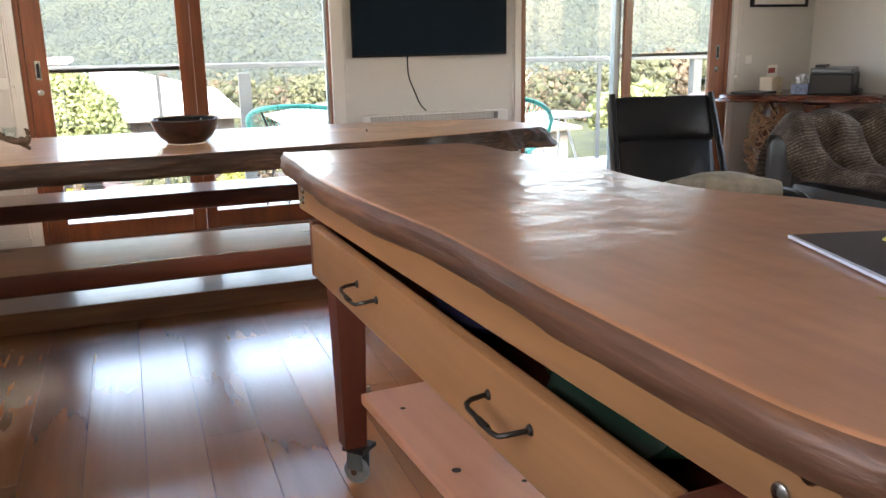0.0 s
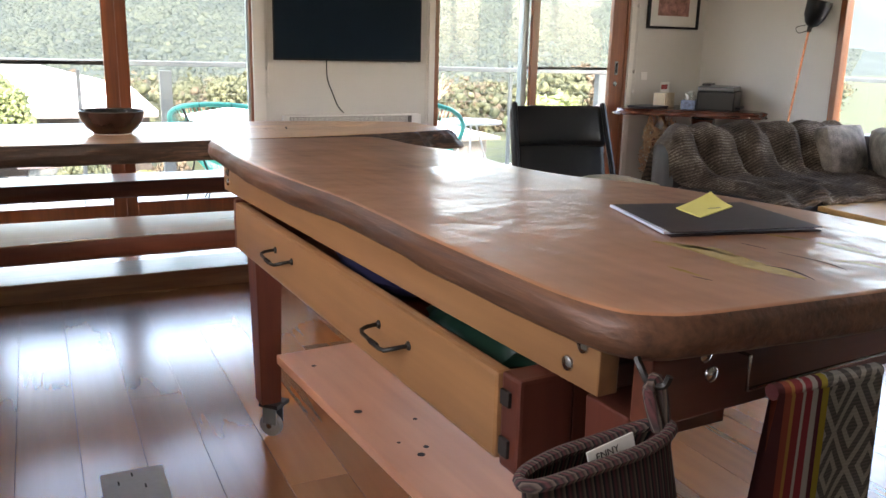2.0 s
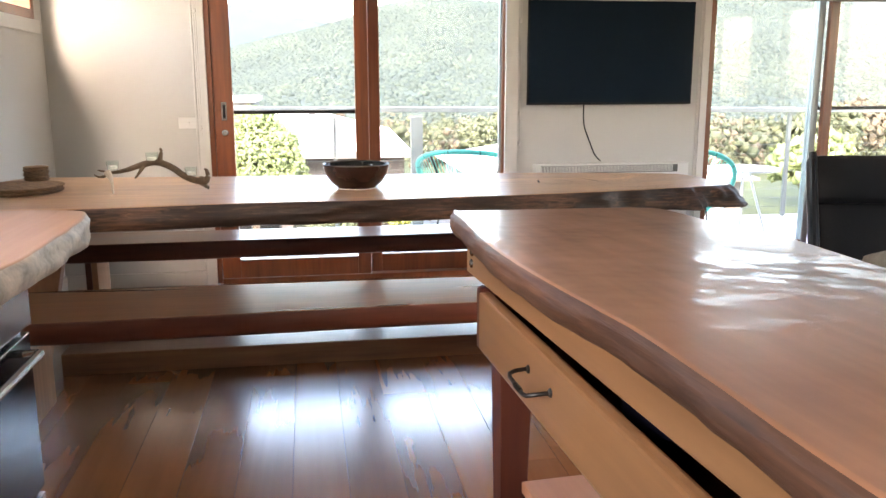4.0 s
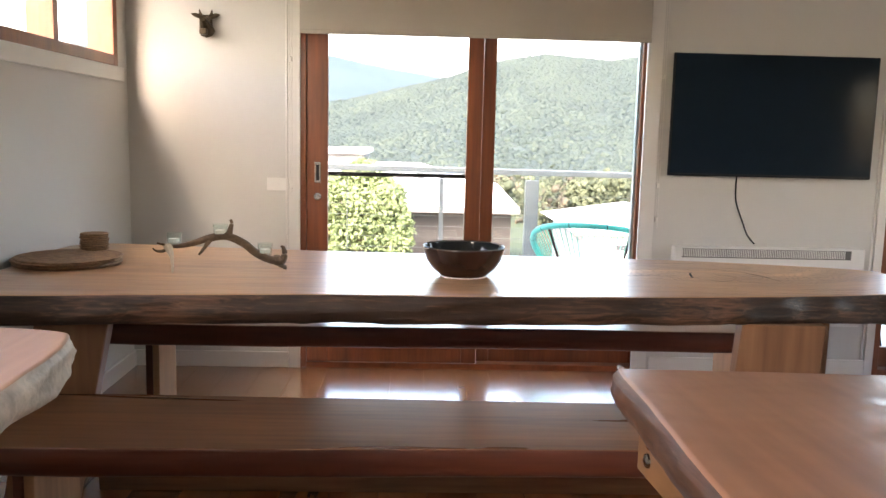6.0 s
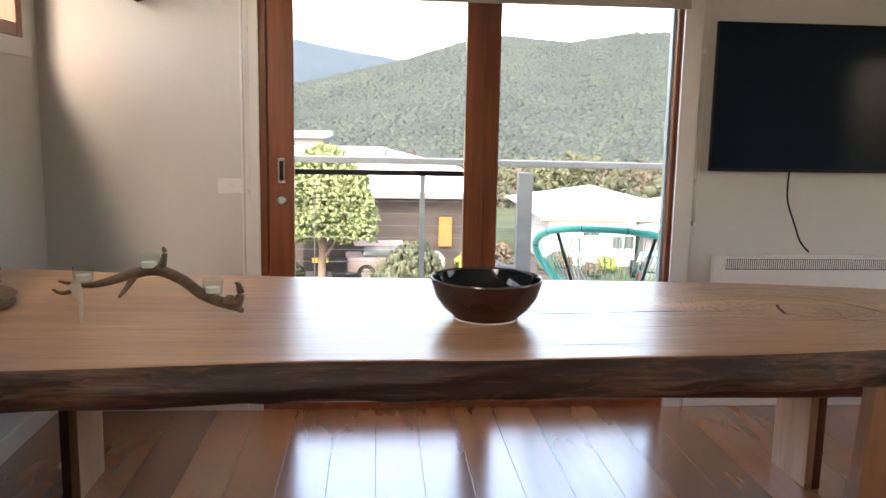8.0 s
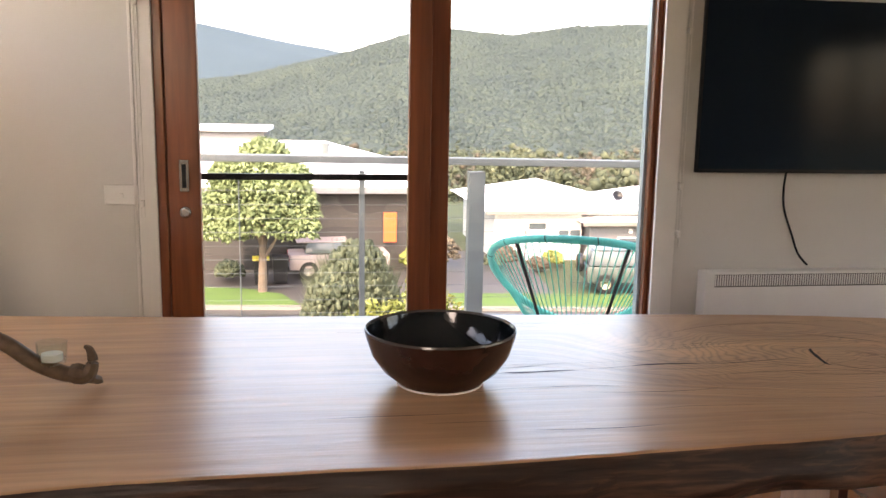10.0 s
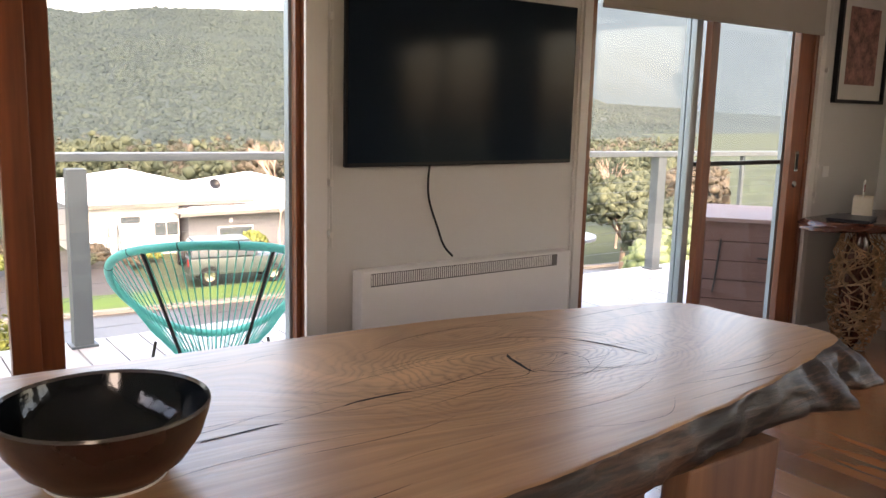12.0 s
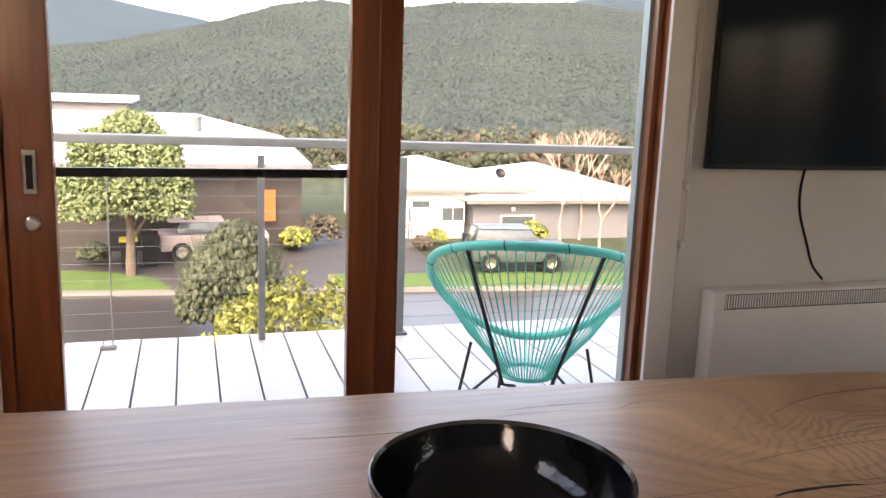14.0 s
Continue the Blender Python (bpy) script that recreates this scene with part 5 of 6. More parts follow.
def string_chair(at, turn):
    c = thing("string_chair", "turquoise cord egg-shaped chair with black metal legs on the deck", "outdoor chair", "turquoise chairs on the deck", at, turn)
    hoop = []
    for k in range(72):
        a = 2 * math.pi * k / 72
        y = -0.40 * math.cos(a)
        hoop.append(Vector((0.43 * math.sin(a) * (1 + 0.04 * math.cos(a)), y, 0.628 - y * 0.725 - 0.54 * y * y)))
    part("hoop", tube(bmesh.new(), hoop, 0.019, 10, closed=True), TURQ, c, "turquoise wrapped hoop", True)
    ring = [Vector((0.11 * math.sin(a), 0.02 - 0.11 * math.cos(a), 0.20)) for a in (2 * math.pi * k / 72 for k in range(72))]
    part("seat_ring", tube(bmesh.new(), ring, 0.01, 8, closed=True), TURQ, c, smooth=True)
    cords = bmesh.new()
    for k in range(72):
        mid = (hoop[k] + ring[k]) / 2 + Vector((0, 0, -0.03))
        tube(cords, [hoop[k], mid, ring[k]], 0.0028, 5, cap=False)
    for k in range(0, 72, 2):
        tube(cords, [ring[k], ring[(36 - k) % 72]], 0.0028, 5, cap=False)
    part("cords", cords, TURQ, c, "stretched turquoise cords")
    for s_ in (-1, 1):
        a = Vector((s_ * 0.26, -0.33, 0.797))
        part("back_rod", T([a, (s_ * 0.10, -0.12, 0.19), (s_ * 0.05, -0.05, 0.16)], 0.008, 6), BLACKMETAL, c)
        part("leg", T([(s_ * 0.11, -0.03, 0.2), (s_ * 0.14, -0.22, -0.0)], 0.007, 6), BLACKMETAL, c)
        part("leg", T([(s_ * 0.24, -0.1, 0.36), (s_ * 0.31, -0.18, 0.0)], 0.007, 6), BLACKMETAL, c)
        part("leg", T([(s_ * 0.11, 0.08, 0.2), (s_ * 0.25, 0.28, 0.0)], 0.007, 6), BLACKMETAL, c)
    for k in range(-5, 6):
        a = hoop[(k * 3) % 72]
        b_ = hoop[(k * 3 + 1) % 72]
        part("binding", T([a * 0.999, a + (b_ - a) * 0.12], 0.0202, 10), BLACKMETAL, c) if k % 2 else None
    return c


ch1 = string_chair((2.775, 0.87, -0.05), -22)
copy_thing(ch1, pose(4.45, 0.9, -0.05, 0, 0, -35))

planter = thing("storage_box", "weathered red-brown timber storage box with a sloping lid on the deck", "storage box", at=(6.27, 0.87, -0.05), turn=-50)
for k in range(5):
    part("board", B(0.03, 0.0, k * 0.136, 0.84, 0.03, 0.132 + k * 0.136, bevel=0.004), PLANTER, planter)
    part("board", B(0.0, 0.0, k * 0.136, 0.028, 0.54, 0.132 + k * 0.136, bevel=0.004), PLANTER, planter)
part("back_boards", B(0.03, 0.51, 0.0, 0.84, 0.54, 0.676), PLANTER, planter)
bm = box(bmesh.new(), -0.03, -0.04, 0.68, 0.87, 0.56, 0.708, bevel=0.004)
for v in bm.verts:
    v.co.z += max(0, v.co.y) * 0.06
part("lid", bm, plain("pinkish_lid", (0.26, 0.16, 0.13), 0.5), planter, "faded pinkish lid")
part("strap", T(smooth_line([(0.135, -0.012, 0.56), (0.125, -0.02, 0.42), (0.11, -0.02, 0.24), (0.10, -0.02, 0.18)], 5, False), 0.007, 6), BLACKMETAL, planter, "dark metal hanging strap")
part("board", B(0.812, 0.031, 0.0, 0.84, 0.509, 0.676, bevel=0.004), PLANTER, planter)
part("catch", B(0.38, -0.02, 0.43, 0.48, -0.002, 0.442), BLACKMETAL, planter)
wt = thing("side_table", "round white metal side table on the deck", "side table", at=(5.2, 1.25, -0.05))
part("tabletop", lathe(bmesh.new(), [(0, 0.6), (0.3, 0.6), (0.3, 0.58), (0, 0.58)], 32), WHITEPLASTIC, wt)
for k in range(3):
    part("leg", T([(0.05 * math.cos(k * 2.1), 0.05 * math.sin(k * 2.1), 0.58), (0.25 * math.cos(k * 2.1), 0.25 * math.sin(k * 2.1), 0)], 0.01, 6), WHITEPLASTIC, wt)
deck2 = tagged(part("deck", B(7.02, -6.5, -0.2, 9.9, 0.155, -0.05), DECKM), "pale timber deck outside the east window", "deck", kind="structure")
part("top_rail", B(9.7, -6.5, 0.965, 9.8, 2.16, 1.01, bevel=0.006), STEEL, rail)
for y in (-5.5, -3.2, -0.9):
    part("post", B(9.71, y, -0.05, 9.79, y + 0.08, 0.9649), STEEL, rail)
oc = thing("outdoor_bench", "slatted orange-brown timber bench on the east deck", "outdoor bench", at=(8.3, -1.7, -0.05), turn=-60)
for k in range(4):
    part("slat", B(-0.5, -0.2 + k * 0.11, 0.42, 0.5, -0.11 + k * 0.11, 0.45, bevel=0.004), PINE, oc)
    part("back_slat", B(-0.5, 0.26, 0.5 + k * 0.1, 0.5, 0.29, 0.56 + k * 0.1, bevel=0.004), PINE, oc)
for x in (-0.5, 0.44):
    part("leg", B(x, -0.2, 0, x + 0.06, -0.14, 0.419), PINE, oc)
    part("leg", B(x, 0.2, 0, x + 0.06, 0.26, 0.92), PINE, oc)

# ---- outdoors ----
G = -5.0
GRASS = plain("grass", (0.035, 0.05, 0.018), 0.9, vary=0.4, scale=0.5, relief=0.5, rscale=12)
LAWN = plain("lawn", (0.055, 0.11, 0.018), 0.9, vary=0.2, scale=1.5, relief=0.5, rscale=14)
ASPHALT = plain("wet_asphalt", (0.04, 0.038, 0.038), 0.3, vary=0.25, scale=0.8, relief=0.2, rscale=30)
KERB = plain("kerb_concrete", (0.16, 0.15, 0.135), 0.7, vary=0.1)
tagged(part("ground", B(-900, -300, G - 1.0, 1200, 1200, G), GRASS), "rough green and brown ground in the valley", "ground", kind="structure")
ROT = pose(4, 22.9, G, 0, 0, -5.5)
tagged(part("road", B(-60, -6.2, 0.0, 60, 0, 0.04, m=ROT), ASPHALT), "wet dark grey asphalt street", "road", kind="structure")
tagged(part("kerb", B(-60, 0.002, 0.0, 60, 0.28, 0.14, m=ROT), KERB), "pale concrete kerb", "kerb", kind="structure")
tagged(part("driveway", B(-9, 0.3, 0.0, 5.5, 12, 0.03, m=ROT), plain("driveway_gravel", (0.05, 0.045, 0.042), 0.6, vary=0.2)), "grey driveway in front of the dark house", "driveway", kind="structure")
bm = bmesh.new()
lw = [(-60, 23.6), (-1.9, 24.0), (0.8, 24.0), (0.2, 25.6), (-1.2, 26.6), (-4, 27.4), (-60, 28)]
f = bm.faces.new([bm.verts.new((x, y, G + 0.06)) for x, y in lw])
r_ = bmesh.ops.extrude_face_region(bm, geom=[f])
for v in r_["geom"]:
    if isinstance(v, bmesh.types.BMVert):
        v.co.z -= 0.05
tagged(part("lawn", bm, LAWN), "bright green grass verge", "lawn", kind="structure")
tagged(part("lawn", B(1.8, 0.3, 0.0, 17, 2.6, 0.06, m=ROT), LAWN), "bright green grass verge", "lawn", kind="structure")

ROOFW = plain("pale_metal_roof", (0.72, 0.74, 0.76), 0.5, vary=0.03, scale=2)
WHITEWALL = plain("white_cladding", (0.62, 0.66, 0.66), 0.7, vary=0.04)
GREYWALL = plain("grey_cladding", (0.15, 0.155, 0.165), 0.7, vary=0.06)
DARKWALL = plain("dark_cladding", (0.03, 0.027, 0.026), 0.7, vary=0.15)
WINDARK = plain("dark_window", (0.07, 0.09, 0.10), 0.15, vary=0.2)


def hip_roof(parent, x0, y0, x1, y1, z, rise, over=0.4, label="pale metal hip roof"):
    bm = bmesh.new()
    x0, y0, x1, y1 = x0 - over, y0 - over, x1 + over, y1 + over
    inset = min(x1 - x0, y1 - y0) / 2
    a = [bm.verts.new(p) for p in ((x0, y0, z), (x1, y0, z), (x1, y1, z), (x0, y1, z))]
    if x1 - x0 > y1 - y0:
        r = [bm.verts.new((x0 + inset, (y0 + y1) / 2, z + rise)), bm.verts.new((x1 - inset, (y0 + y1) / 2, z + rise))]
        fs = [(a[0], a[1], r[1], r[0]), (a[1], a[2], r[1]), (a[2], a[3], r[0], r[1]), (a[3], a[0], r[0])]
    else:
        r = [bm.verts.new(((x0 + x1) / 2, y0 + inset, z + rise)), bm.verts.new(((x0 + x1) / 2, y1 - inset, z + rise))]
        fs = [(a[0], a[1], r[0]), (a[1], a[2], r[1], r[0]), (a[2], a[3], r[1]), (a[3], a[0], r[0], r[1])]
    for f_ in fs:
        bm.faces.new(f_)
    bm.faces.new(a)
    part("roof", bm, ROOFW, parent, label)
    part("gutter", B(x0, y0 - 0.06, z - 0.14, x1, y0, z + 0.02), KERB, parent)


def far_window(parent, x0, x1, z0, z1, y, mull=0):
    w_ = new("window")
    w_.parent = parent
    part("window_frame", B(x0 - 0.05, y - 0.05, z0 - 0.05, x1 + 0.05, y - 0.002, z1 + 0.05), WHITEPLASTIC, w_)
    n = mull + 1
    for k in range(n):
        a = x0 + (x1 - x0) * k / n
        part("pane", B(a + 0.02, y - 0.07, z0, a + (x1 - x0) / n - 0.02, y - 0.052, z1), WINDARK, w_)


h1 = thing("white_house", "single-storey white clad house with a pale metal roof across the street", "house")
part("wall", B(9.0, 32.0, G, 12.9, 40, -2.78), WHITEWALL, h1)
hip_roof(h1, 9.0, 32.0, 15.5, 41, -2.78, 0.95, 0.5)
far_window(h1, 10.5, 11.3, -3.62, -3.35, 32.0)
far_window(h1, 11.85, 13.0 - 0.15, -4.2, -3.65, 32.0, 1)
h2 = thing("grey_house", "single-storey grey clad house with a pale roof and satellite dish", "house")
part("wall", B(13.1, 31.4, G, 22, 40, -3.2), GREYWALL, h2)
hip_roof(h2, 13.1, 31.4, 22, 40, -3.2, 1.25, 0.5)
far_window(h2, 14.4, 15.9, -4.3, -3.95, 31.4)
part("dish", lathe(bmesh.new(), [(0, 0), (0.14, 0.02), (0.25, 0.09), (0.24, 0.1), (0.13, 0.035), (0, 0.015)], 20), BLACK, h2, "dark satellite dish", True).matrix_basis = pose(15.0, 33.4, -2.30, 60, 0, 0)
part("dish_arm", T([(15.0, 33.7, -2.75), (15.0, 33.45, -2.3)], 0.03, 6), BLACK, h2)
part("wall_light", B(14.85, 31.3, -3.72, 15.0, 31.398, -3.55), WHITEPLASTIC, h2)
h3 = thing("dark_house", "low dark clad house with a pale roof and an orange panel", "house")
part("wall", B(-6, 30.4, G, 5.6, 40, -1.75), DARKWALL, h3)
bm = bmesh.new()
vs = [(-7, 29.8, -1.65), (1.8, 29.8, -1.65), (5.9, 29.8, -1.75), (5.9, 40, -1.3), (1.7, 36, -0.15), (-7, 36, -0.15)]
bot = [bm.verts.new(v) for v in vs]
top = [bm.verts.new((x, y, z + 0.12)) for x, y, z in vs]
bm.faces.new(bot)
bm.faces.new(top)
for k in range(6):
    bm.faces.new((bot[k], bot[(k + 1) % 6], top[(k + 1) % 6], top[k]))
part("roof", bm, ROOFW, h3, "pale metal roof")
part("fascia", B(-7, 29.7, -1.86, 5.9, 29.79, -1.62), GREYWALL, h3)
part("panel", B(4.04, 30.1, -3.85, 4.56, 30.2, -2.66), plain("orange_panel", (0.70, 0.10, 0.025), 0.5), h3, "orange upright panel")
part("chimney", lathe(bmesh.new(), [(0, 0), (0.16, 0), (0.16, 0.5), (0.22, 0.5), (0.22, 0.6), (0, 0.65)], 12, (1.75, 33.5, -0.65)), STEEL, h3)
# Solid black panel on the wall stands for the shaded garage inside.
part("garage_dark_panel", B(-1.5, 30.3, G, 0.9, 30.398, -3.2), BLACK, h3)
h4 = thing("far_house", "distant house with a grey roof behind the tree", "house")
part("wall", B(-6.5, 44, G, -1.5, 50, 0.15), GREYWALL, h4)
part("roof", B(-6.8, 43.7, 0.15, -1.3, 50.3, 0.42), ROOFW, h4)


def wheelie_bin(at, lid):
    b = thing("wheelie_bin", "black wheeled rubbish bin standing beside the street", "rubbish bin", "rubbish bins", at, 4)
    bm = box(bmesh.new(), -0.28, -0.33, 0.06, 0.28, 0.33, 0.95, bevel=0.03)
    for v in bm.verts:
        if v.co.z < 0.4:
            v.co.x *= 0.85
            v.co.y *= 0.85
    part("body", bm, BLACK, b)
    part("lid", B(-0.3, -0.36, 0.952, 0.3, 0.36, 1.02, bevel=0.02), lid, b)
    for x in (-0.22, 0.18):
        part("wheel", lathe(bmesh.new(), [(0, -0.02), (0.1, -0.02), (0.1, 0.02), (0, 0.02)], 14), BLACK, b).matrix_basis = pose(x, 0.3, 0.1, 0, 90)


wheelie_bin((-0.62, 27.3, G + 0.03), plain("yellow_lid", (0.6, 0.45, 0.03), 0.5))
wheelie_bin((0.05, 27.6, G + 0.03), BLACK)


def vehicle(name, label, at, turn, paint, long, wide, high, boxy):
    v_ = thing(name, label, "car", at=at, turn=turn)
    L, W = long / 2, wide / 2
    bm = box(bmesh.new(), -L, -W, 0.38, L, W, 0.98, bevel=0.1)
    part("body", bm, paint, v_, smooth=True)
    bm = box(bmesh.new(), -L * (0.96 if boxy else 0.7), -W * 0.94, 0.985, L * 0.35, W * 0.94, high, bevel=0.08)
    for q in bm.verts:
        if q.co.z > high - 0.3:
            q.co.y *= 0.86
            q.co.x = q.co.x * 0.93 if q.co.x < 0 else q.co.x * 0.6
    part("cabin", bm, WINDARK, v_, "dark windows", True)
    part("roof_panel", B(-L * 0.85, -W * 0.78, high + 0.002, L * 0.18, W * 0.78, high + 0.04, bevel=0.01), paint, v_)
    for x in (-L * 0.62, L * 0.62):
        for y in (-W, W - 0.2):
            wh = new("wheel")
            wh.parent = v_
            wh.matrix_basis = pose(x, y + 0.1, 0.36, 90)
            part("tyre", lathe(bmesh.new(), [(0.2, -0.11), (0.34, -0.11), (0.36, -0.08), (0.36, 0.08), (0.34, 0.11), (0.2, 0.11)], 24), BLACK, wh)
            part("rim", lathe(bmesh.new(), [(0, -0.08), (0.2, -0.1), (0.2, 0.1), (0, 0.08)], 16), CHROME, wh)
    for s_ in (-1, 1):
        part("tail_light", B(-L - 0.012, s_ * W * 0.75 - 0.08, 0.7, -L + 0.0, s_ * W * 0.75 + 0.08, 0.95), plain("red_lens", (0.5, 0.02, 0.02), 0.2) if s_ < 0 else bpy.data.materials["red_lens"], v_)
        part("headlight", B(L - 0.0, s_ * W * 0.7 - 0.12, 0.7, L + 0.012, s_ * W * 0.7 + 0.12, 0.88), CHROME, v_)
    if boxy:
        part("spare_wheel", lathe(bmesh.new(), [(0, -0.1), (0.3, -0.1), (0.34, -0.06), (0.34, 0.06), (0.3, 0.1), (0, 0.1)], 22), BLACK, v_).matrix_basis = pose(-L - 0.12, 0.05, 0.98, 0, 90)
        part("spare_cover", lathe(bmesh.new(), [(0, 0), (0.2, 0.0), (0.22, 0.02), (0, 0.03)], 18), CHROME, v_).matrix_basis = pose(-L - 0.225, 0.05, 0.98, 0, -90)
    return v_


vehicle("off_road_car", "green-grey off-road car with a spare wheel parked on the verge", (12.75, 25.4, G + 0.06), -8, plain("green_grey_paint", (0.045, 0.065, 0.06), 0.3), 3.6, 1.6, 1.52, True)
vehicle("hatchback_car", "white and red small car parked by the dark house", (2.2, 28.9, G + 0.03), 5, plain("white_car_paint", (0.32, 0.26, 0.25), 0.4), 3.8, 1.6, 1.4, False)
tr = thing("trailer", "low dark metal trailer parked on the driveway", "trailer", at=(1.25, 28.8, G + 0.03))
part("tray", B(-1.0, -0.6, 0.5, 1.0, 0.6, 0.85, bevel=0.03), GREYWALL, tr)
part("drawbar", T([(1.0, 0, 0.5), (1.7, 0, 0.45)], 0.05, 8), STEEL, tr)
for y in (-0.7, 0.6):
    part("wheel", lathe(bmesh.new(), [(0, -0.08), (0.3, -0.08), (0.32, 0), (0.3, 0.08), (0, 0.08)], 18), BLACK, tr).matrix_basis = pose(-0.1, y + 0.05, 0.32, 90)
ld = thing("step_ladder", "aluminium step ladder standing against the white house", "ladder", at=(10.0, 31.0, G))
for x in (-0.25, 0.2):
    part("rail", T([(x * 1.2, -0.4, 0), (x * 0.7, 0, 1.5)], 0.03, 6), STEEL, ld)
    part("rail", T([(x * 1.2, 0.4, 0), (x * 0.7, 0, 1.5)], 0.03, 6), STEEL, ld)
for k in range(5):
    part("rung", B(-0.25, -0.36 + k * 0.08, 0.25 + k * 0.27, 0.22, -0.3 + k * 0.08, 0.28 + k * 0.27), STEEL, ld)

# ---- plants ----
_bm = bmesh.new()
bmesh.ops.create_icosphere(_bm, subdivisions=1, radius=1)
ICO_V = np.array([v.co for v in _bm.verts])
ICO_F = np.array([[v.index for v in f.verts] for f in _bm.faces])
_bm.free()
_bm = bmesh.new()
bmesh.ops.create_icosphere(_bm, subdivisions=2, radius=1)
ICO2_V = np.array([v.co for v in _bm.verts])
ICO2_F = np.array([[v.index for v in f.verts] for f in _bm.faces])
_bm.free()
LEAF_V = np.array([(-1, 0, 0), (0, -0.45, 0.12), (1, 0, 0), (0, 0.45, 0.12)], float)
LEAF_F = np.array([(0, 1, 2), (0, 2, 3)])
rng = np.random.default_rng(4)


def turns(n):
    q = rng.normal(size=(n, 4))
    q /= np.linalg.norm(q, axis=1)[:, None]
    w, x, y, z = q.T
    return np.stack([1 - 2 * (y * y + z * z), 2 * (x * y - z * w), 2 * (x * z + y * w), 2 * (x * y + z * w), 1 - 2 * (x * x + z * z), 2 * (y * z - x * w),
                     2 * (x * z - y * w), 2 * (y * z + x * w), 1 - 2 * (x * x + y * y)], -1).reshape(n, 3, 3)


def scatter(name, places, sizes, base, material, squash=(1, 1, 1), spin=True, wobble=0.0, parent=None, smooth=False, label=""):
    """One mesh of many small copies of a base shape."""
    bv, bf = base
    n = len(places)
    v = np.repeat(bv[None], n, 0) * (np.ones((n, 1, 1)) + (rng.normal(size=(n, len(bv), 1)) * wobble if wobble else 0))
    v = v * np.array(squash) * np.asarray(sizes)[:, None, None]
    if spin:
        v = np.einsum("nij,nkj->nki", turns(n), v)
    v = (v + np.asarray(places)[:, None]).reshape(-1, 3)
    f = (bf[None] + (np.arange(n) * len(bv))[:, None, None]).reshape(-1, bf.shape[1])
    me = bpy.data.meshes.new(name)
    me.vertices.add(len(v))
    me.vertices.foreach_set("co", v.ravel())
    me.loops.add(f.size)
    me.loops.foreach_set("vertex_index", f.ravel())
    me.polygons.add(len(f))
    me.polygons.foreach_set("loop_start", np.arange(0, f.size, bf.shape[1]))
    me.update(calc_edges=True)
    if smooth:
        me.polygons.foreach_set("use_smooth", [True] * len(me.polygons))
    me.materials.append(material)
    ob = new(name, me)
    if parent is not None:
        ob.parent = parent
    if label:
        tagged(ob, label)
    return ob


def crown_points(lobes, n):
    """Points near the skins of several lobes (centre, radii), with fewer below."""
    out = []
    vol = np.array([l[1][0] * l[1][1] for l in lobes])
    for (c, r), k in zip(lobes, (vol / vol.sum() * n).astype(int)):
        d = rng.normal(size=(k, 3))
        d /= np.linalg.norm(d, axis=1)[:, None]
        d[:, 2] = np.where(d[:, 2] < -0.3, -d[:, 2], d[:, 2])
        out.append(np.array(c) + d * np.array(r) * (0.72 + 0.34 * rng.random((k, 1))))
    return np.concatenate(out)


TREEGREEN = foliage("yellow_green_leaves", (0.085, 0.12, 0.055), (0.17, 0.215, 0.105), 1.2)
HEDGEG = foliage("grey_green_leaves", (0.025, 0.035, 0.022), (0.08, 0.095, 0.06), 1.5)
SHRUBG = foliage("yellow_shrub_leaves", (0.08, 0.10, 0.025), (0.23, 0.25, 0.075), 2.0)
OLIVE = foliage("olive_leaves", (0.034, 0.046, 0.030), (0.085, 0.098, 0.060), 0.6)
RUST = foliage("rusty_leaves", (0.050, 0.044, 0.034), (0.105, 0.088, 0.064), 0.6)
TRUNK = plain("tree_bark", (0.12, 0.09, 0.07), 0.85, vary=0.3, relief=0.8)


def tree(name, label, x, y, z, height, lobes, n, leaf, material, cat="tree"):
    t = thing(name, label, cat, at=(x, y, z))
    bm = T([(0, 0, -0.2), (0.04, 0.02, height * 0.3), (0, 0, height * 0.6)], [0.17 * height / 5, 0.12 * height / 5, 0.06 * height / 5], 10)
    for k in range(6):
        a = k * 1.05
        tube(bm, [(0.02, 0, height * (0.22 + 0.04 * k)), (math.cos(a) * 0.6, math.sin(a) * 0.6, height * (0.4 + 0.05 * k)), (math.cos(a) * 1.2, math.sin(a) * 1.2, height * (0.52 + 0.06 * k))], [0.07, 0.04, 0.015], 6)
    part("trunk", bm, TRUNK, t)
    pts = crown_points(lobes, n)
    scatter("crown", pts, leaf * (0.6 + 0.8 * rng.random(len(pts))), (ICO_V, ICO_F), material, (1, 0.75, 0.55), wobble=0.22, parent=t)
    pts = crown_points(lobes, n)
    scatter("leaves", pts + rng.normal(size=pts.shape) * 0.06, leaf * (0.8 + 0.9 * rng.random(len(pts))), (LEAF_V, LEAF_F), material, parent=t)
    return t


tree("round_tree", "rounded yellow-green leafy tree on the verge across the street", -0.5, 26.0, G, 5.2,
     [((0, 0, 3.3), (1.7, 1.6, 1.35)), ((0.15, 0, 4.4), (1.0, 1.0, 0.95)), ((1.1, -0.3, 2.9), (0.9, 0.9, 1.0)), ((-1.3, -0.2, 2.8), (0.9, 0.9, 0.9)), ((0.9, -0.4, 3.9), (0.8, 0.8, 0.8)), ((-0.9, -0.4, 4.0), (0.75, 0.8, 0.8)), ((0, 0, 2.5), (1.75, 1.6, 1.0)), ((1.2, -0.5, 2.3), (0.8, 0.8, 0.8)), ((-1.2, -0.5, 2.2), (0.8, 0.8, 0.7))], 9000, 0.085, TREEGREEN)
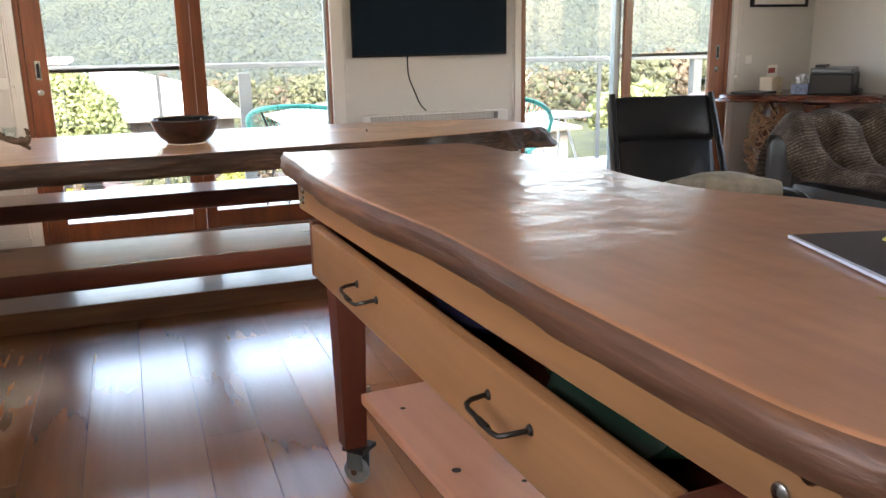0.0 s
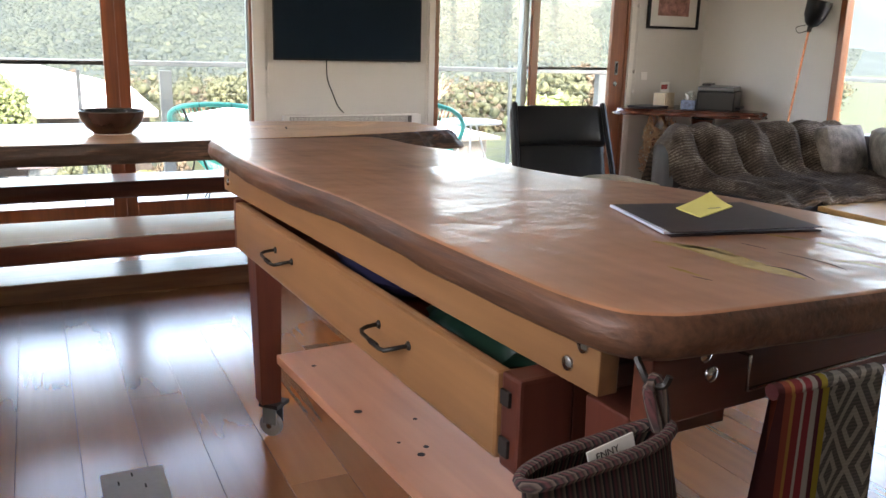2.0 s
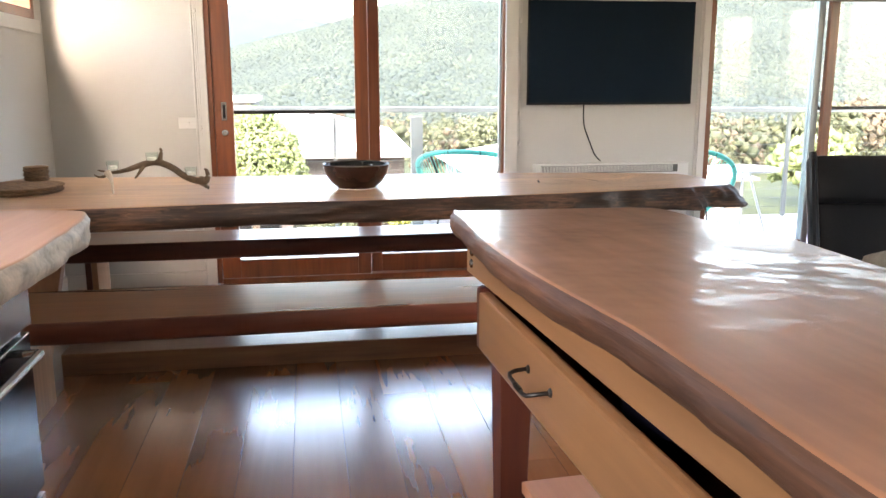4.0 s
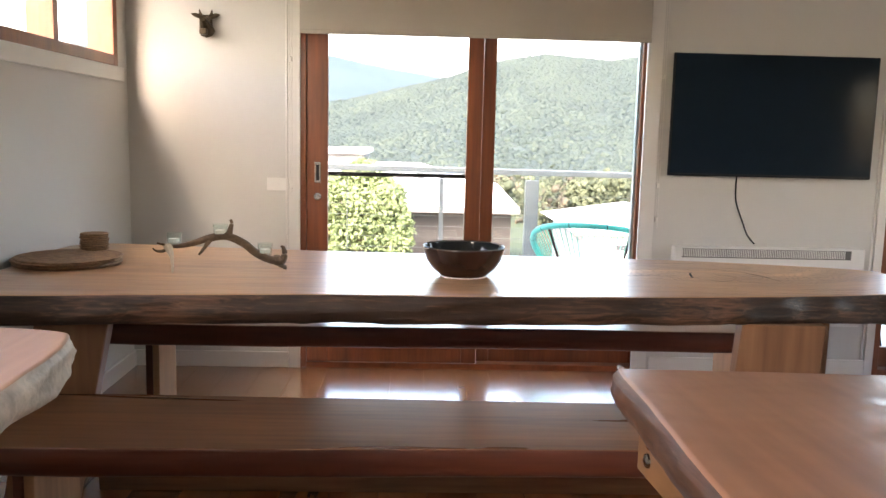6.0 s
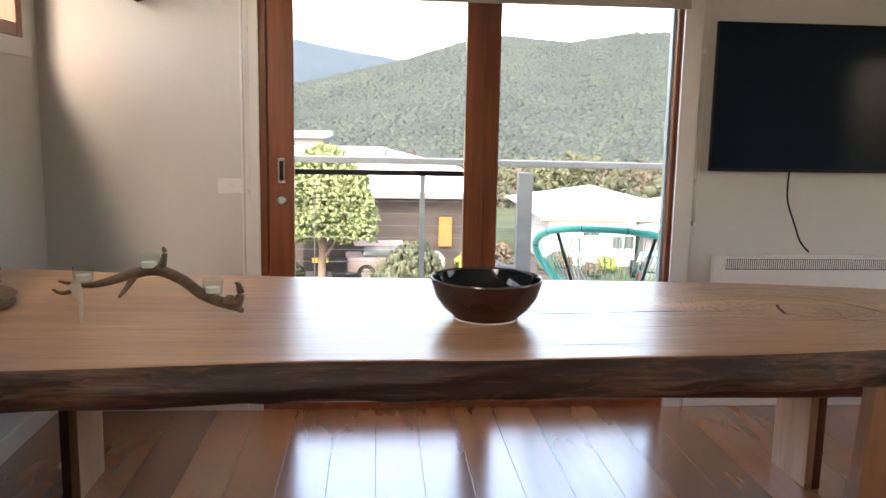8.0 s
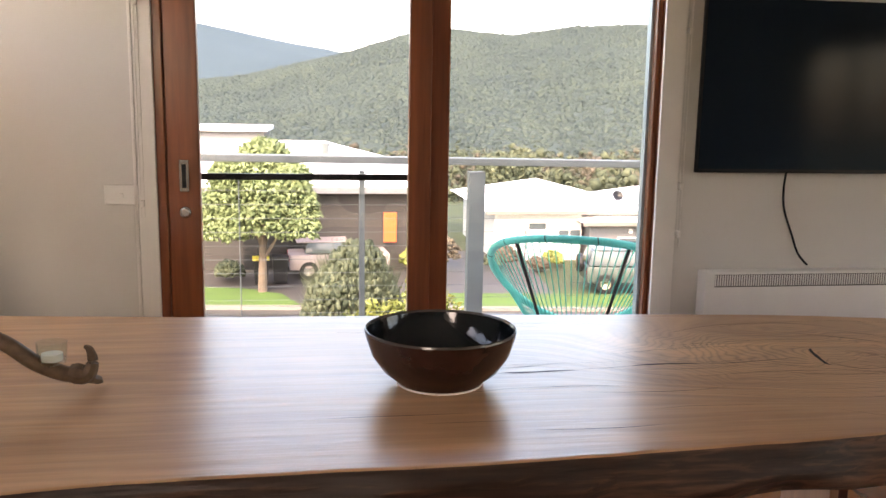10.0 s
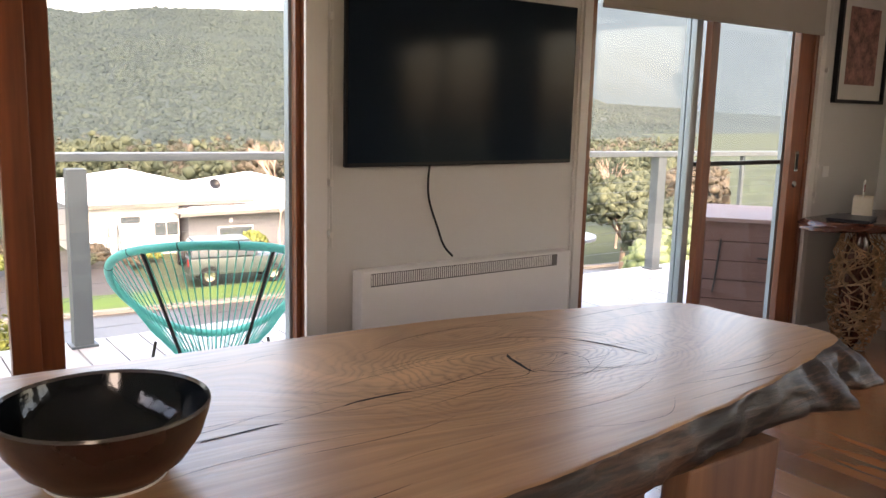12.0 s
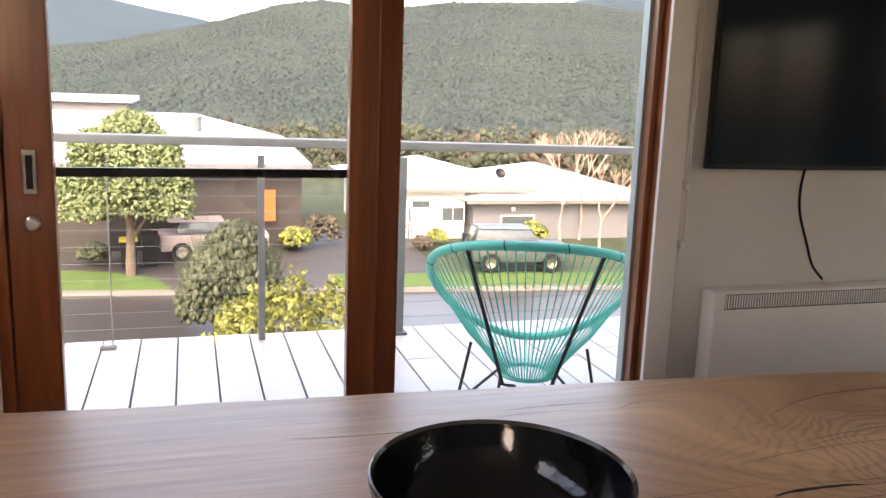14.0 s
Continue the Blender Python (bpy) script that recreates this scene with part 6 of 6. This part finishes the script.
# spiky grey-green shrub and yellow shrubs by the near kerb
sh = thing("grey_green_shrub", "rounded grey-green needle shrub beside the street", "shrub", at=(2.35, 18.2, G))
pts = crown_points([((0, 0, 1.2), (1.2, 1.1, 1.3)), ((0.1, 0, 2.1), (0.75, 0.7, 0.9)), ((-0.5, 0, 1.0), (0.8, 0.8, 1.0)), ((0.6, 0, 1.3), (0.6, 0.7, 1.0))], 5200)
scatter("crown", pts, 0.075 * (0.6 + 0.8 * rng.random(len(pts))), (ICO_V, ICO_F), HEDGEG, (0.8, 0.8, 1.3), spin=False, wobble=0.25, parent=sh)
bm = bmesh.new()
for k in range(420):
    p = Vector(pts[k * 5])
    d = (p - Vector((0, 0, 0.6))).normalized() * 0.4 + Vector((0, 0, 0.35))
    a, b_, c_ = bm.verts.new(p), bm.verts.new(p + Vector((0.03, 0.01, 0))), bm.verts.new(p + d)
    bm.faces.new((a, b_, c_))
part("shoots", bm, HEDGEG, sh)
for k, (x, y, h_, w_) in enumerate(((2.4, 14.6, 1.9, 0.6), (3.3, 14.9, 2.15, 0.65), (4.2, 15.2, 1.9, 0.65), (1.9, 14.4, 1.3, 0.45))):
    t = thing("yellow_shrub", "yellow-green leafy shrub below the deck", "shrub", "yellow shrubs", (x, y, G))
    P = crown_points([((0, 0, h_ * 0.5), (w_, w_, h_ * 0.5)), ((0.2, 0, h_ * 0.8), (w_ * 0.5, w_ * 0.5, h_ * 0.4)), ((-0.3, 0, h_ * 0.7), (w_ * 0.4, w_ * 0.4, h_ * 0.35))], 900)
    scatter("leaves", P + rng.normal(size=P.shape) * 0.05, 0.075 * (0.7 + 0.8 * rng.random(len(P))), (LEAF_V, LEAF_F), SHRUBG, parent=t)
    bm = bmesh.new()
    for q in range(7):
        a = q * 0.9
        tube(bm, [(0, 0, 0), (math.cos(a) * w_ * 0.4, math.sin(a) * w_ * 0.4, h_ * 0.5), (math.cos(a) * w_ * 0.7, math.sin(a) * w_ * 0.7, h_)], [0.02, 0.012, 0.004], 5)
    part("stems", bm, TRUNK, t)
# the slope with its woods
RX = np.array([-500, -200, -100, -34, 6, 16, 43, 62, 94, 125, 190, 240, 300, 430, 700], float)
RZ = np.array([5, 6, 9, 16, 25.5, 28, 37, 40, 38, 43, 47, 44, 38, 6, 0], float)


def hill_z(x, y):
    top_ = np.interp(x / y * 400, RX, RZ)
    s_ = np.clip((y - 110) / 290, 0, 1)
    und = np.sin(x * 0.035 + y * 0.02) * 3 + np.sin(x * 0.011 - y * 0.03) * 4 + np.sin(x * 0.08 + 1) * 1.2
    return -7 + (top_ + 7) * s_ ** 0.85 * (y / 400) ** 0.15 + und * s_ * (1 - s_) * 1.6


def heights(name, xs, ys, fz, material, label):
    X, Y_ = np.meshgrid(xs, ys)
    Z = fz(X, Y_)
    v = np.stack([X, Y_, Z], -1).reshape(-1, 3)
    nx, ny = len(xs), len(ys)
    i = (np.arange(ny - 1)[:, None] * nx + np.arange(nx - 1)[None]).ravel()
    f = np.stack([i, i + 1, i + nx + 1, i + nx], -1)
    me = bpy.data.meshes.new(name)
    me.from_pydata(v.tolist(), [], f.tolist())
    me.materials.append(material)
    me.polygons.foreach_set("use_smooth", [True] * len(me.polygons))
    return tagged(new(name, me), label, "hillside", kind="structure")


# Eucalyptus green, greyed and shifted to blue so the colour holds some haze.
HAZE1 = foliage("hazed_wooded_slope", (0.024, 0.037, 0.037), (0.047, 0.064, 0.054), 0.03)
# The mountain's air haze is painted in as a blue-grey base colour.
HAZE2 = foliage("hazed_distant_slope", (0.032, 0.052, 0.062), (0.050, 0.075, 0.088), 0.02)
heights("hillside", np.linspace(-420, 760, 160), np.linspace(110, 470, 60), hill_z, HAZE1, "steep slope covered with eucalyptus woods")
FX = np.array([-900, -420, -170, -70, 0, 60, 300, 560, 800, 1100, 1500, 2400], float)
FZ = np.array([70, 88, 86, 80, 66, 50, 60, 150, 190, 220, 240, 240], float)
heights("mountain", np.linspace(-1400, 2600, 120), np.linspace(560, 1000, 24), lambda x, y: -10 + (np.interp(x / y * 900, FX, FZ) + 10 + 4 * np.sin(x * 0.03) + 3 * np.sin(x * 0.011 + y * 0.01)) * np.clip((y - 560) / 340, 0, 1) ** 0.8, HAZE2, "distant mountain with blue-grey haze in its colour")
n_ = 90000
yy = 112 + 330 * rng.random(n_) ** 0.8
xx = (rng.random(n_) * 1.55 - 0.25) * yy
zz = hill_z(xx, yy)
sz = (0.42 + 0.8 * rng.random(n_) ** 2) * (0.5 + yy / 450)
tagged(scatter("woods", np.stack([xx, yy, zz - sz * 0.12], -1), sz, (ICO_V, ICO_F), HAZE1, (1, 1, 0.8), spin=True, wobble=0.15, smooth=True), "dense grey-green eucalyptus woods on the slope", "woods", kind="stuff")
n_ = 1500
yy = 46 + 62 * rng.random(n_)
xx = (rng.random(n_) * 1.6 - 0.25) * yy
sz = 0.6 + 1.3 * rng.random(n_)
base_z = -5.6 + (yy - 46) * -0.02
kind_ = rng.random(n_)
keep = (xx > 24) | (yy > 55)
for nm, m_, lo, hi, lab_ in (("olive_bushes", OLIVE, 0.0, 0.75, "olive-green bushes and small trees behind the houses"), ("rusty_bushes", RUST, 0.75, 1.0, "rust-brown bare bushes behind the houses")):
    k = keep & (kind_ >= lo) & (kind_ < hi)
    P = np.stack([xx[k], yy[k], base_z[k] + sz[k]], -1)
    C = np.repeat(P, 12, 0) + rng.normal(size=(k.sum() * 12, 3)) * np.repeat(sz[k], 12)[:, None] * 0.42
    core = thing(nm, lab_, "bushes", kind="stuff")
    scatter("clumps", C, np.repeat(sz[k], 12) * (0.16 + 0.14 * rng.random(len(C))), (ICO_V, ICO_F), m_, (1, 1, 0.8), wobble=0.25, parent=core)
    P = np.repeat(P, 110, 0) + rng.normal(size=(k.sum() * 110, 3)) * np.repeat(sz[k], 110)[:, None] * 0.5
    scatter("leaves", P, np.repeat(sz[k], 110) * (0.09 + 0.09 * rng.random(len(P))), (LEAF_V, LEAF_F), m_, parent=core)
for x, y, h_, m_ in ((12.4, 45, 4.4, OLIVE), (27, 20, 4.0, OLIVE), (24, 15.5, 3.6, OLIVE), (31, 20, 4.4, RUST), (36, 27, 4.6, OLIVE), (18.5, 10.5, 3.6, TREEGREEN), (26, 32, 5.2, OLIVE), (30, 36, 5.4, RUST), (33, 31, 4.5, OLIVE), (22.5, 27, 4.2, TREEGREEN), (37, 40, 5.4, OLIVE)):
    tree("garden_tree", "small " + ("rust-brown" if m_ == RUST else "olive-green") + " leafy tree behind the houses", x, y, G, h_,
         [((0, 0, h_ * 0.6), (h_ * 0.36, h_ * 0.36, h_ * 0.32)), ((h_ * 0.2, 0, h_ * 0.75), (h_ * 0.22, h_ * 0.22, h_ * 0.22)), ((-h_ * 0.22, 0, h_ * 0.68), (h_ * 0.2, h_ * 0.2, h_ * 0.2))], 700, 0.22, m_)


def bare_tree(x, y, h_, seed):
    t = thing("bare_tree", "leafless pale-branched tree across the street", "tree", "bare trees", (x, y, G))
    r_ = random.Random(seed)
    bm = bmesh.new()

    def grow(p, d, l, r, k):
        q = p + d * l
        tube(bm, [p, (p + q) / 2 + Vector((r_.uniform(-1, 1), r_.uniform(-1, 1), 0)) * l * 0.06, q], [r, r * 0.8, r * 0.6], 5)
        if k:
            for _ in range(3):
                e = (d + Vector((r_.uniform(-1, 1), r_.uniform(-1, 1), r_.uniform(-0.1, 0.6))) * 0.6).normalized()
                grow(q, e, l * r_.uniform(0.6, 0.8), r * 0.6, k - 1)
    grow(Vector((0, 0, 0)), Vector((0, 0, 1)), h_ * 0.33, 0.07, 4)
    part("branches", bm, plain("pale_bark", (0.42, 0.30, 0.24), 0.8, vary=0.2) if "pale_bark" not in bpy.data.materials else bpy.data.materials["pale_bark"], t)


for x, y, h_, s_ in ((16.4, 29.5, 5.4, 1), (18.0, 31, 5.5, 2), (17.2, 27.5, 4.4, 3), (31, 24, 4.5, 4), (27, 26, 4.6, 5)):
    bare_tree(x, y, h_, s_)
for k, (x, y, r) in enumerate(((9.2, 30.6, 0.5), (8.6, 30.0, 0.4), (11.2, 30.4, 0.4), (13.6, 30.2, 0.5), (14.4, 30.4, 0.55), (15.4, 30.2, 0.6), (10.3, 29.4, 0.35), (-1.8, 27.9, 0.5), (5.3, 29.6, 0.6), (6.4, 30.4, 0.8))):
    t = thing("garden_shrub", "low mixed garden shrub in front of the houses", "shrub", "garden shrubs", (x, y, G))
    P = crown_points([((0, 0, r * 0.8), (r, r, r * 0.8))], 260)
    scatter("leaves", P, 0.1 * (0.7 + 0.8 * rng.random(len(P))), (ICO_V, ICO_F), (RUST, OLIVE, SHRUBG)[k % 3], (1, 0.7, 0.5), wobble=0.25, parent=t)

# ---- floor boards ----
PATCH = plain("grey_patch_board", (0.34, 0.31, 0.28), 0.35, vary=0.12, scale=9)
patch = thing("floor_patch", "pale grey repair board with dark nail slots let into the floor", "floor board", at=(0, 0, 0))
part("board", B(1.484, -3.80, 0.0004, 1.660, -3.53, 0.0022), PATCH, patch)
for x_, y_ in ((1.53, -3.60), (1.60, -3.64), (1.57, -3.56), (1.53, -3.72), (1.61, -3.74)):
    part("nail_slot", B(x_ - 0.0025, y_ - 0.012, 0.0023, x_ + 0.0025, y_ + 0.012, 0.0027), CRACK, patch)

BW = 0.18
frng = random.Random(11)
mats_len = {}
x, col = 0.0, 0
while x < W_X - 0.01:
    w_ = min(BW, W_X - x)
    y = -frng.random() * 1.8
    start = 0.0
    while start > S_Y + 0.01:
        L_ = min(round(frng.choice((1.5, 1.8, 2.1, 2.4, 3.0)), 2), start - S_Y) if start < 0 else round(0.6 + frng.random() * 1.8, 1)
        key = (round(w_, 3), round(L_, 2))
        if key not in mats_len:
            mats_len[key] = finish(B(0.0006, -L_ + 0.0006, -0.0185, w_ - 0.0006, -0.0006, 0.0, bevel=0.0008), "floor_board", FLOOR)
        o = new("floor_board", mats_len[key])
        o.parent = floor
        o.location = (x, start, 0)
        start -= L_
    x += BW
    col += 1
